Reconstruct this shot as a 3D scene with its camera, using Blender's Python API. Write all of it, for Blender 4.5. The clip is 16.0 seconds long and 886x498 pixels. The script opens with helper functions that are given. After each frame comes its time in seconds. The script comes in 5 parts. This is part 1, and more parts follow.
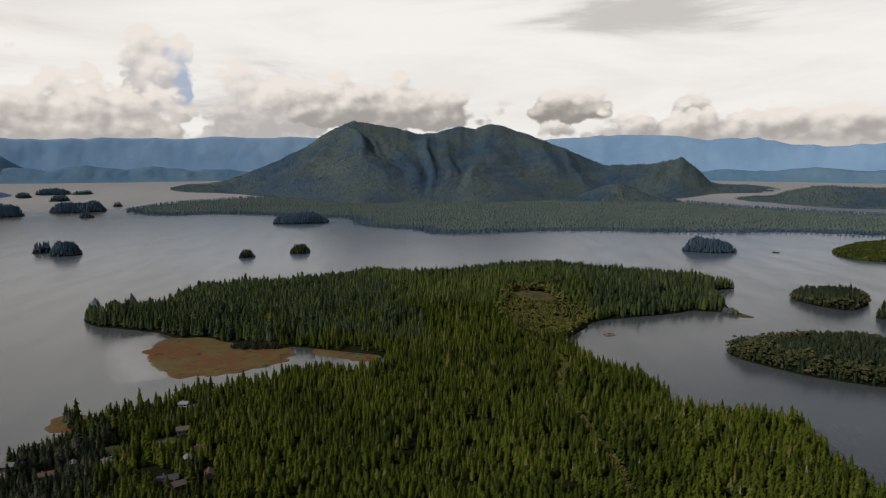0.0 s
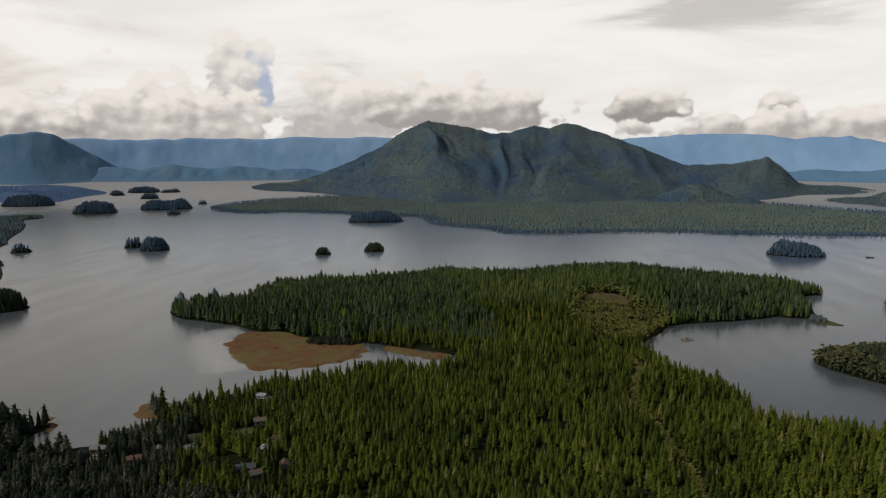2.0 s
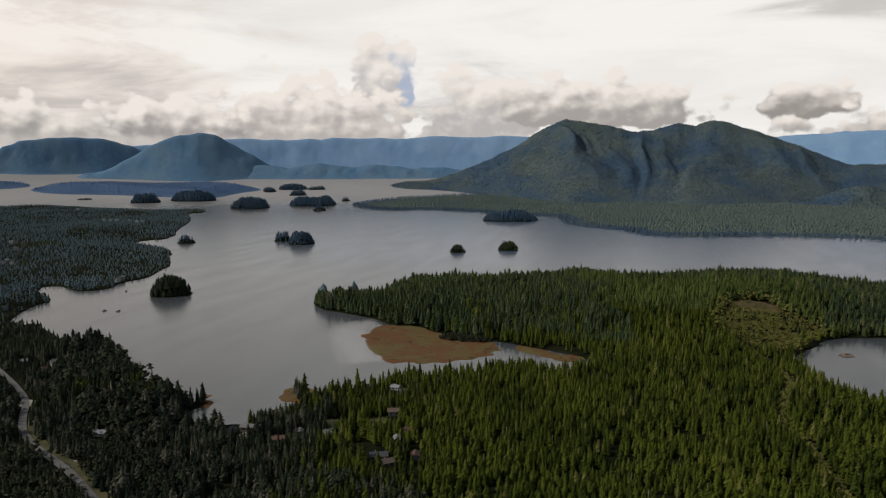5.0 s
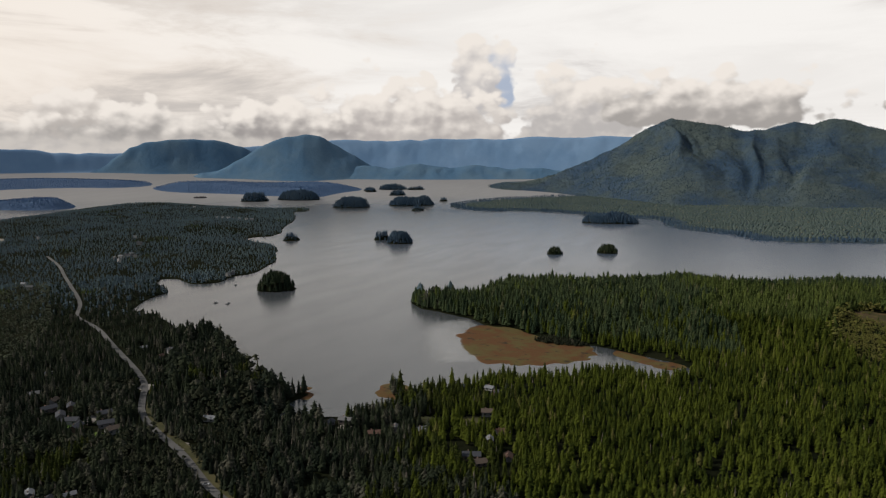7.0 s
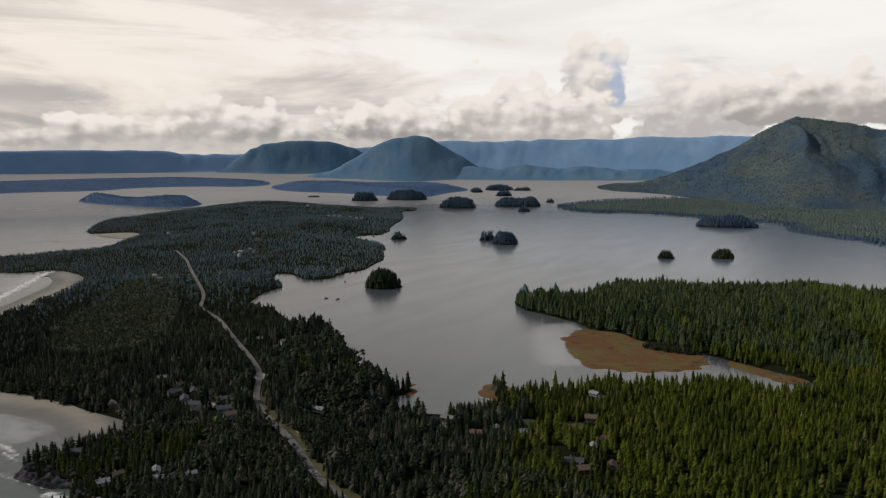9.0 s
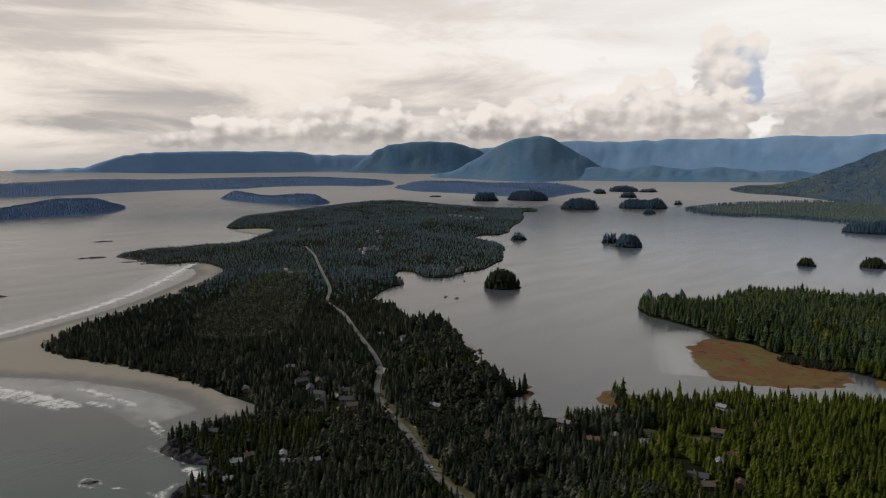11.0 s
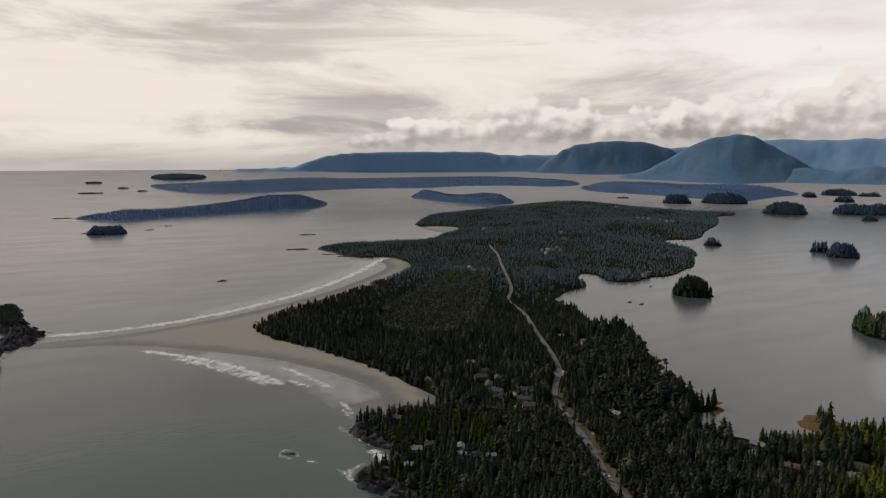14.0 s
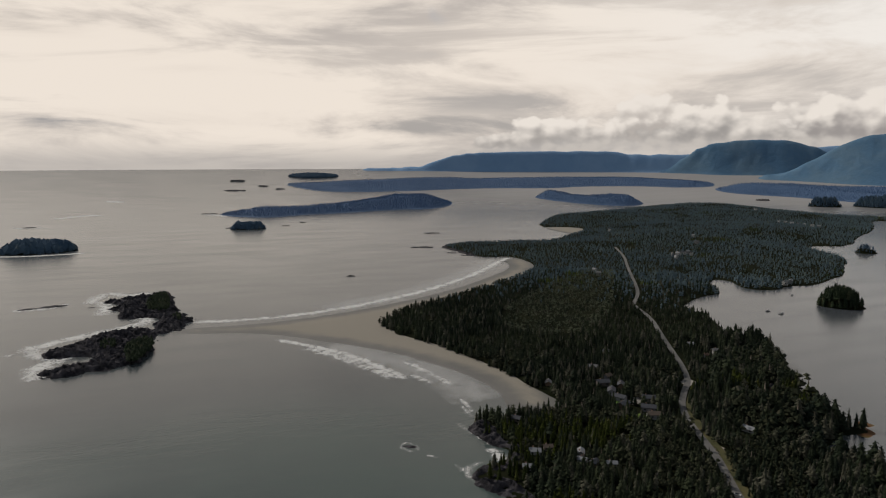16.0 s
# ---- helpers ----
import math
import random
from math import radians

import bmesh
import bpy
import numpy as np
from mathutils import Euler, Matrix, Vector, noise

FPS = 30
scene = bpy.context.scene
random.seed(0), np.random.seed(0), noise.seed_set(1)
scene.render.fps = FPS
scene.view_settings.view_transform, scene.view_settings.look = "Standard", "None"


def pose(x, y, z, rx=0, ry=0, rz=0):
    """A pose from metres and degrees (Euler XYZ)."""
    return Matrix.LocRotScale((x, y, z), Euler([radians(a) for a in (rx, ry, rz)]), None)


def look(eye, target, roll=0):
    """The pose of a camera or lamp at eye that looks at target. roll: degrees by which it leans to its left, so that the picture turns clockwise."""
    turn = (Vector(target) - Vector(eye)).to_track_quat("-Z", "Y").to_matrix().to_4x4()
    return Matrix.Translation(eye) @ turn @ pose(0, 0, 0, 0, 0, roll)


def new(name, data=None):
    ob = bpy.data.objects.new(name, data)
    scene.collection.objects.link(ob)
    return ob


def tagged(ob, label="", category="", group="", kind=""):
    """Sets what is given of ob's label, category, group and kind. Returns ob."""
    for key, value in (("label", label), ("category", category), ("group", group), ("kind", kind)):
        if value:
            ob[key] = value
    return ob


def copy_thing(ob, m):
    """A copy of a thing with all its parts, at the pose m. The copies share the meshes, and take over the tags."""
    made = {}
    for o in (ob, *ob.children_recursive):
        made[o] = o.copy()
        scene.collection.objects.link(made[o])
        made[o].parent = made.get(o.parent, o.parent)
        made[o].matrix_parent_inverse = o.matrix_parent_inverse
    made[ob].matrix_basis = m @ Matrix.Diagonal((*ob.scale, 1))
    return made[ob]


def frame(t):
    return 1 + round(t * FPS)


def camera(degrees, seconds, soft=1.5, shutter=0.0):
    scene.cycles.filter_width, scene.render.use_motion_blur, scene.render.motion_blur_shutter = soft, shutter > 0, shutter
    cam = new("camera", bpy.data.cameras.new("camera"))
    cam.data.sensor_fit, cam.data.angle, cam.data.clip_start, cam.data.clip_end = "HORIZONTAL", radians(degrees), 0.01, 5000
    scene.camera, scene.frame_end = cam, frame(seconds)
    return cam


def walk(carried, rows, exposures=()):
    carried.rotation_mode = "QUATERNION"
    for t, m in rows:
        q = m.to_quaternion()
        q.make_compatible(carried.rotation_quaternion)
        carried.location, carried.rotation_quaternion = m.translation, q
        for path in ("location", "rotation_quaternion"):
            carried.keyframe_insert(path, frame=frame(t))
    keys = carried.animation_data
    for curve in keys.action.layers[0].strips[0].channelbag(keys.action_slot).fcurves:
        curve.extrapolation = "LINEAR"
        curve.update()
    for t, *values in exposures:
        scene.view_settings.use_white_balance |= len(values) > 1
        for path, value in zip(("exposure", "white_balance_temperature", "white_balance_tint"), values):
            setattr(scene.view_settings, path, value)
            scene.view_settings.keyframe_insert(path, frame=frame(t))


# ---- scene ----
# The lookout turns on the spot high over a forested peninsula; +y is its first heading, the sea lies to the west (-x).
HEIGHT = 220.0
cam = camera(64.9, 16.0, 1.2)
ROWS = [  # seconds, heading to the left, pitch
    (0.0, 0.00, -7.42), (0.5, 1.05, -7.41), (1.0, 2.64, -7.42), (1.5, 4.25, -7.43), (2.0, 6.00, -7.45),
    (2.5, 7.77, -7.47), (3.0, 9.53, -7.48), (3.5, 11.28, -7.51), (4.0, 13.17, -7.52), (6.5, 23.04, -7.51),
    (7.0, 25.07, -7.48), (7.5, 27.16, -7.47), (8.0, 29.27, -7.46), (8.5, 31.48, -7.44), (9.0, 33.77, -7.43),
    (11.5, 46.19, -7.39), (12.0, 48.69, -7.39), (12.5, 51.20, -7.38), (13.0, 53.73, -7.38), (13.5, 56.32, -7.37),
    (14.0, 58.72, -7.38), (14.5, 61.25, -7.38), (15.0, 63.81, -7.38), (15.5, 66.37, -7.38), (16.0, 68.90, -7.40),
]
walk(cam, [(t, pose(0, 0, HEIGHT, 90 + pitch, 0, yaw)) for t, yaw, pitch in ROWS],
     [(0.0, -0.12, 6280, 12), (8.5, -0.08, 6280, 12), (12.5, -0.1, 6340, 13), (16.0, -0.18, 6370, 12)])

# ---- world and sun ----
SUN_BEARING, SUN_HEIGHT = 114.0, 38.0  # degrees left of +y, degrees up


def link(tree, a, b):
    tree.links.new(a, b)


class Net:
    """Short-hand for building node trees."""

    def __init__(self, tree):
        self.tree = tree

    def add(self, kind, **values):
        n = self.tree.nodes.new(kind)
        for k, v in values.items():
            if k == "op":
                n.operation = v
            elif k == "blend":
                n.blend_type = v
            elif k == "kind":
                n.data_type = v
        return n

    def put(self, socket, v):
        if isinstance(v, bpy.types.NodeSocket):
            self.tree.links.new(v, socket)
        elif v is not None:
            socket.default_value = v

    def math(self, op, a, b=None, c=None, clamp=False):
        n = self.tree.nodes.new("ShaderNodeMath")
        n.operation, n.use_clamp = op, clamp
        for s, v in zip(n.inputs, (a, b, c)):
            self.put(s, v)
        return n.outputs[0]

    def mix(self, fac, a, b, blend="MIX"):
        n = self.tree.nodes.new("ShaderNodeMix")
        n.data_type, n.blend_type = "RGBA", blend
        self.put(n.inputs[0], fac)
        for s, v in ((n.inputs[6], a), (n.inputs[7], b)):
            self.put(s, (*v, 1) if isinstance(v, tuple) and len(v) == 3 else v)
        return n.outputs[2]

    def ramp(self, x, lo, hi, to_lo=0.0, to_hi=1.0, smooth=True):
        n = self.tree.nodes.new("ShaderNodeMapRange")
        n.interpolation_type = "SMOOTHSTEP" if smooth else "LINEAR"
        for s, v in zip(n.inputs, (x, lo, hi, to_lo, to_hi)):
            self.put(s, v)
        return n.outputs[0]

    def noise(self, vector, scale, detail=4.0, rough=0.55, distort=0.0):
        n = self.tree.nodes.new("ShaderNodeTexNoise")
        self.put(n.inputs["Vector"], vector)
        n.inputs["Scale"].default_value, n.inputs["Detail"].default_value = scale, detail
        n.inputs["Roughness"].default_value, n.inputs["Distortion"].default_value = rough, distort
        return n.outputs["Fac"]

    def xyz(self, x, y, z):
        n = self.tree.nodes.new("ShaderNodeCombineXYZ")
        for s, v in zip(n.inputs, (x, y, z)):
            self.put(s, v)
        return n.outputs[0]


def make_world():
    world = bpy.data.worlds.new("sky")
    scene.world, world.use_nodes = world, True
    tree = world.node_tree
    tree.nodes.clear()
    net = Net(tree)
    sky = net.add("ShaderNodeTexSky")
    sky.sky_type, sky.sun_disc = "NISHITA", False
    sky.sun_elevation, sky.sun_rotation = radians(SUN_HEIGHT), radians(-SUN_BEARING)
    coord = net.add("ShaderNodeTexCoord").outputs["Generated"]
    part_xyz = net.add("ShaderNodeSeparateXYZ")
    link(tree, coord, part_xyz.inputs[0])
    x, y, z = part_xyz.outputs
    up = net.math("MULTIPLY", net.math("ARCSINE", z), 57.3)                      # degrees up
    turn = net.math("MULTIPLY", net.math("ARCTAN2", net.math("MULTIPLY", x, -1.0), y), 57.3)  # degrees left

    # high sheet of thin cloud, streaked along the horizon, duller and creamier to the west
    sheet = net.noise(net.xyz(net.math("MULTIPLY", turn, 0.030), net.math("MULTIPLY", up, 0.15), 0.3), 1.7, 7.0, 0.6, 0.5)
    west = net.ramp(turn, 22.0, 70.0)
    sheet_dark = net.math("MULTIPLY", net.ramp(sheet, 0.40, 0.64), net.math("MULTIPLY_ADD", west, 0.68, 0.14))
    high = net.mix(sheet_dark, net.mix(west, (1.02, 1.0, 0.955), (1.0, 0.915, 0.81)), (0.45, 0.42, 0.40))

    def billow(a, b_):
        """Rounded heaps of two sizes with a frayed skin, about 1 on the crown of a heap."""
        p = net.xyz(a, b_, 1.7)
        total = net.math("MULTIPLY", net.noise(p, 0.7, 4.0, 0.5), 0.38)
        for scale, amount in ((0.36, 0.70), (0.95, 0.34), (2.3, 0.09)):
            n = net.add("ShaderNodeTexVoronoi")
            n.feature = "SMOOTH_F1"
            net.put(n.inputs["Vector"], p)
            n.inputs["Scale"].default_value, n.inputs["Smoothness"].default_value = scale, 0.45
            total = net.math("ADD", total, net.math("MULTIPLY", n.outputs["Distance"], -amount))
        return net.math("ADD", total, 0.785)

    tall_up = net.math("MULTIPLY", up, 1.35)
    puffs = billow(turn, tall_up)
    lumps = billow(net.math("ADD", turn, 0.55), net.math("ADD", tall_up, 0.75))
    ragged = net.math("MULTIPLY", net.math("SUBTRACT", puffs, 0.5), 1.1)
    wisps = net.math("MULTIPLY", net.math("SUBTRACT", sheet, 0.5), 4.5)
    turned_lit = net.math("MULTIPLY", net.math("SUBTRACT", lumps, puffs), 1.3)
    clouds = high

    def bank(under, bearing, base, wide, tall, dark, light, streaky=False, sink=0.35, soft=0.20):
        """A cloud at a bearing with its flat base at an elevation: pale edge and crown, dull belly."""
        across = net.math("DIVIDE", net.math("SUBTRACT", turn, bearing), wide)
        rel = net.math("DIVIDE", net.math("SUBTRACT", up, base), tall)
        below = net.math("MULTIPLY", net.math("MINIMUM", rel, 0.0), 1 / sink)
        above = net.math("MAXIMUM", rel, 0.0)
        far = net.math("SQRT", net.math("ADD", net.math("MULTIPLY", across, across), net.math("ADD", net.math("MULTIPLY", above, above), net.math("MULTIPLY", below, below))))
        body = net.math("ADD", net.math("SUBTRACT", 1.0, far), wisps if streaky else ragged)
        mask = net.ramp(body, -0.3 if streaky else 0.0, 1.2 if streaky else soft)
        if streaky:
            deep = net.math("ADD", net.math("MULTIPLY", body, 0.8), net.math("ADD", net.math("MULTIPLY", rel, -0.2), net.math("MULTIPLY", wisps, 0.4)))
        else:
            deep = net.math("SUBTRACT", net.math("MULTIPLY_ADD", turned_lit, 0.9, 0.85), net.math("MULTIPLY", rel, 1.15))
        c = net.mix(net.ramp(deep, -0.05, 1.0), light, dark)
        return net.mix(mask, under, c)

    pale, cream = (0.93, 0.90, 0.86), (0.88, 0.80, 0.71)
    # streaks and sheets: bearing, base, half width, height
    for bearing, base, wide, tall, dark in ((-11, 11.4, 17, 3.2, (0.66, 0.635, 0.60)), (50, 6.0, 15, 5.0, (0.60, 0.57, 0.535)), (54, 4.6, 20, 5.5, (0.56, 0.53, 0.50)), (15, 3.2, 6.0, 5.0, (0.60, 0.575, 0.55)),
                                            (89, 2.9, 17, 1.7, (0.33, 0.335, 0.35)), (64, 4.3, 17, 2.4, (0.53, 0.50, 0.47)), (72, 2.4, 13, 1.4, (0.48, 0.455, 0.43)), (88, 6.7, 10, 1.8, (0.48, 0.45, 0.42)), (99, 8.8, 13, 2.0, (0.52, 0.49, 0.45))):
        clouds = bank(clouds, bearing, base, wide, tall, dark, cream if bearing > 40 else pale, True, 0.6)
    # heaped clouds
    for bearing, base, wide, tall, dark in ((20.6, 5.4, 2.0, 5.0, (0.46, 0.53, 0.65)), (22.6, 4.6, 2.4, 6.0, (0.58, 0.56, 0.55)), (28.0, 1.7, 10.0, 5.2, (0.50, 0.465, 0.44)), (13.8, 2.4, 5.6, 5.4, (0.54, 0.515, 0.495)), (4.5, 3.2, 10.0, 3.6, (0.42, 0.395, 0.37)),
                                            (-10.2, 3.4, 3.8, 2.7, (0.35, 0.325, 0.30)), (-19.3, 3.4, 1.8, 2.0, (0.42, 0.40, 0.375)), (38, 1.6, 9.0, 3.2, (0.38, 0.355, 0.34)), (52.7, 2.0, 3.0, 3.6, (0.55, 0.51, 0.47)),
                                            (47.0, 1.5, 9.0, 2.6, (0.40, 0.38, 0.36)), (60.0, 1.2, 7.0, 2.2, (0.44, 0.415, 0.39)), (-26, 1.6, 20, 2.9, (0.45, 0.425, 0.40))):
        clouds = bank(clouds, bearing, base, wide, tall, dark, (0.96, 0.90, 0.82))
    # dull layer that caps the far ranges
    cap_top = net.math("MULTIPLY_ADD", puffs, 1.3, net.ramp(turn, 58.0, 78.0, 1.5, -1.2))
    cap = net.ramp(net.math("SUBTRACT", cap_top, up), 0.0, 0.9)
    clouds = net.mix(net.math("MULTIPLY", cap, 0.88), clouds, net.mix(net.ramp(net.math("ADD", turned_lit, 0.5), 0.3, 0.8), (0.66, 0.62, 0.57), (0.53, 0.505, 0.48)))
    haze = net.ramp(up, 1.8, -0.6)
    clouds = net.mix(net.math("MULTIPLY", haze, net.ramp(turn, 60.0, 76.0, 0.0, 0.75)), clouds, (0.50, 0.475, 0.45))
    # gaps of blue
    gap = net.math("MULTIPLY", net.ramp(net.noise(coord, 5.0, 3.0), 0.66, 0.74, 0.0, 0.35), net.ramp(up, 9.0, 12.0))
    # the cloud deck overhead is thick and dull
    deck = net.math("SUBTRACT", net.ramp(turn, -32.0, 14.0, 9.0, 22.0), net.ramp(turn, 55.0, 95.0, 0.0, 6.0))  # its edge hangs lower in the east and far west
    thick = net.ramp(turn, -32.0, 14.0, 9.0, 20.0)
    clouds = net.mix(net.ramp(up, deck, net.math("ADD", deck, thick)), clouds, net.mix(net.noise(coord, 3.0, 4.0), (0.20, 0.24, 0.30), (0.30, 0.34, 0.41)))
    ground = net.ramp(up, -0.9, -1.6)
    colour = net.mix(ground, clouds, (0.22, 0.22, 0.22))
    back = net.add("ShaderNodeBackground")
    link(tree, net.mix(1.0, colour, (1.02, 1.0, 0.965), "MULTIPLY"), back.inputs[0])
    back.inputs[1].default_value = 0.95
    back_sky = net.add("ShaderNodeBackground")
    link(tree, sky.outputs[0], back_sky.inputs[0])
    back_sky.inputs[1].default_value = 0.08
    both = net.add("ShaderNodeMixShader")
    link(tree, gap, both.inputs[0])
    link(tree, back.outputs[0], both.inputs[1])
    link(tree, back_sky.outputs[0], both.inputs[2])
    out = net.add("ShaderNodeOutputWorld")
    link(tree, both.outputs[0], out.inputs[0])


make_world()
sun_data = bpy.data.lights.new("sun", "SUN")
sun_data.energy, sun_data.angle, sun_data.color = 4.0, radians(2.5), (1.0, 0.93, 0.82)
sun = new("sun", sun_data)
b, e = radians(SUN_BEARING), radians(SUN_HEIGHT)
sun.matrix_world = look((-900 * math.sin(b) * math.cos(e), 900 * math.cos(b) * math.cos(e), 900 * math.sin(e)), (0, 0, 0))


# ---- materials ----
def material(name, build, rough=0.9, spec=0.2):
    """build(net, position) gives (colour socket, height socket or None)."""
    m = bpy.data.materials.new(name)
    m.use_nodes = True
    net = Net(m.node_tree)
    bsdf = m.node_tree.nodes["Principled BSDF"]
    bsdf.inputs["Roughness"].default_value = rough
    bsdf.inputs["Specular IOR Level"].default_value = spec
    place = net.add("ShaderNodeNewGeometry").outputs["Position"]
    colour, height = build(net, place)
    net.put(bsdf.inputs["Base Color"], (*colour, 1) if isinstance(colour, tuple) else colour)
    if height is not None:
        bump = net.add("ShaderNodeBump")
        bump.inputs["Strength"].default_value = height[1]
        bump.inputs["Distance"].default_value = height[2]
        link(m.node_tree, height[0], bump.inputs["Height"])
        link(m.node_tree, bump.outputs[0], bsdf.inputs["Normal"])
    return m


def foliage(name, dark, light, odd, speck=0.8, odd_from=0.93):
    """Crowns that differ tree by tree; speck: strength of fine noise that paints shaded hollows darker."""
    def build(net, place):
        tint = net.add("ShaderNodeAttribute")
        tint.attribute_name = "tint"
        t = tint.outputs["Fac"]
        stand = net.noise(place, 0.006, 3.0)
        fine = net.noise(place, 0.9, 3.0, 0.7)
        c = net.mix(net.math("ADD", net.math("MULTIPLY", t, 0.62), net.math("MULTIPLY", net.ramp(stand, 0.35, 0.65), 0.38)), dark, light)
        c = net.mix(net.ramp(t, odd_from, min(odd_from + 0.08, 0.99), 0.0, 0.85), c, odd)
        c = net.mix(net.ramp(fine, 0.32, 0.70, 0.0, speck), c, net.mix(1.0, c, (0.40, 0.44, 0.40), "MULTIPLY"))
        return c, (fine, 0.6, 0.6)
    return material(name, build, 0.95, 0.05)


def two_tone(name, a, b, scale, fine_scale=1.0, rough=0.9, bump=0.4, dist=0.3, spec=0.2, speckle=0.4):
    def build(net, place):
        big = net.noise(place, scale, 5.0, 0.6)
        fine = net.noise(place, fine_scale, 4.0, 0.65)
        c = net.mix(net.ramp(big, 0.35, 0.65), a, b)
        c = net.mix(net.ramp(fine, 0.35, 0.7, 0.0, speckle), c, net.mix(1.0, c, (0.55, 0.55, 0.55), "MULTIPLY"))
        return c, (fine, bump, dist)
    return material(name, build, rough, spec)


FOREST = foliage("conifer_foliage", (0.012, 0.021, 0.004), (0.086, 0.102, 0.012), (0.12, 0.11, 0.035))
# north shore stand: blue-green haze is mixed into the foliage colour
NORTH_FOREST = foliage("hazed_north_foliage", (0.018, 0.032, 0.018), (0.066, 0.084, 0.034), (0.10, 0.10, 0.05))
# greyer western trees, with their backlit shade darkened into the colour
DARK_FOREST = foliage("shade_darkened_foliage", (0.008, 0.013, 0.010), (0.042, 0.050, 0.026), (0.074, 0.070, 0.052), 0.75, 0.78)
MIXED_FOREST = foliage("mixed_coast_foliage", (0.006, 0.011, 0.004), (0.050, 0.060, 0.011), (0.085, 0.082, 0.025))
SCRUB = foliage("grey_alder_scrub", (0.014, 0.017, 0.010), (0.038, 0.040, 0.023), (0.066, 0.062, 0.044))
# next five: distance haze painted into the foliage as paler, bluer tones
FAR_FOREST = foliage("hazed_forest_canopy", (0.022, 0.046, 0.072), (0.062, 0.082, 0.072), (0.11, 0.105, 0.07), 0.45)
LOW_WOODS = foliage("hazed_lowland_woods", (0.054, 0.076, 0.074), (0.080, 0.100, 0.084), (0.11, 0.115, 0.085), 0.3)
FAR_ISLE = foliage("hazed_island_woods", (0.046, 0.088, 0.170), (0.062, 0.108, 0.192), (0.08, 0.12, 0.19), 0.2)
TOWN_WOODS = foliage("hazed_town_woods", (0.058, 0.084, 0.104), (0.082, 0.112, 0.114), (0.10, 0.12, 0.10), 0.3)
ISLET_WOODS = foliage("hazed_islet_woods", (0.030, 0.056, 0.090), (0.058, 0.088, 0.118), (0.08, 0.10, 0.11), 0.4)
ISLE_WOODS = foliage("island_woods", (0.014, 0.022, 0.014), (0.040, 0.052, 0.026), (0.07, 0.07, 0.04))
HEADLAND = foliage("headland_conifer_foliage", (0.018, 0.031, 0.010), (0.084, 0.104, 0.024), (0.11, 0.105, 0.05), 0.6)
BOG_SCRUB = foliage("grey_bog_scrub", (0.052, 0.060, 0.040), (0.092, 0.100, 0.062), (0.12, 0.115, 0.085), 0.5)
RIM_LEAVES = foliage("olive_alder_leaves", (0.026, 0.030, 0.012), (0.074, 0.072, 0.034), (0.10, 0.09, 0.06))
BARK = two_tone("bark", (0.12, 0.095, 0.07), (0.2, 0.17, 0.14), 0.8, 3.0)
# near black: deep shade between the trees is put into the floor's colour
FLOOR = two_tone("shaded_forest_floor", (0.005, 0.007, 0.003), (0.012, 0.013, 0.006), 0.02, 0.3, 1.0, 0.4, 0.3, 0.02)
HEATH_SCRUB = foliage("heath_scrub_leaves", (0.052, 0.058, 0.014), (0.135, 0.125, 0.034), (0.16, 0.115, 0.05))
def marsh_grass(net, place):
    """Rusty sedge in drifts, with olive tufts and dark wet hollows."""
    drift = net.noise(place, 0.035, 5.0, 0.65, 0.6)
    tufts = net.noise(place, 0.16, 4.0, 0.7)
    wide = net.noise(place, 0.014, 3.0, 0.6, 0.8)
    c = net.mix(net.ramp(net.math("ADD", drift, net.math("MULTIPLY", wide, 1.2)), 0.98, 1.22), (0.084, 0.040, 0.016), (0.078, 0.062, 0.022))
    c = net.mix(net.ramp(tufts, 0.56, 0.70, 0.0, 0.7), c, (0.060, 0.052, 0.018))
    c = net.mix(net.ramp(net.noise(place, 0.07, 3.0), 0.60, 0.70), c, (0.030, 0.022, 0.014))
    return c, (tufts, 0.6, 0.5)


MARSH_GRASS = material("marsh_grass", marsh_grass, 0.95, 0.1)
DRY_GRASS = two_tone("dry_grass", (0.034, 0.036, 0.012), (0.066, 0.058, 0.022), 0.05, 0.5, 0.95)
def sand_material():
    """Pale dry sand that turns dark and glossy where it lies wet near sea level."""
    m = bpy.data.materials.new("beach_sand")
    m.use_nodes = True
    net = Net(m.node_tree)
    bsdf = m.node_tree.nodes["Principled BSDF"]
    place = net.add("ShaderNodeNewGeometry").outputs["Position"]
    split = net.add("ShaderNodeSeparateXYZ")
    link(m.node_tree, place, split.inputs[0])
    ripple = net.noise(place, 0.03, 5.0, 0.6, 0.5)
    fine = net.noise(place, 0.6, 3.0)
    dry = net.ramp(net.math("ADD", split.outputs[2], net.math("MULTIPLY", ripple, 0.9)), 0.75, 1.5)
    c = net.mix(dry, net.mix(ripple, (0.080, 0.078, 0.072), (0.110, 0.106, 0.096)), net.mix(fine, (0.150, 0.136, 0.112), (0.195, 0.177, 0.145)))
    bsdf.inputs["Specular IOR Level"].default_value = 0.15
    link(m.node_tree, c, bsdf.inputs["Base Color"])
    link(m.node_tree, net.math("MULTIPLY_ADD", dry, 0.2, 0.75), bsdf.inputs["Roughness"])
    return m


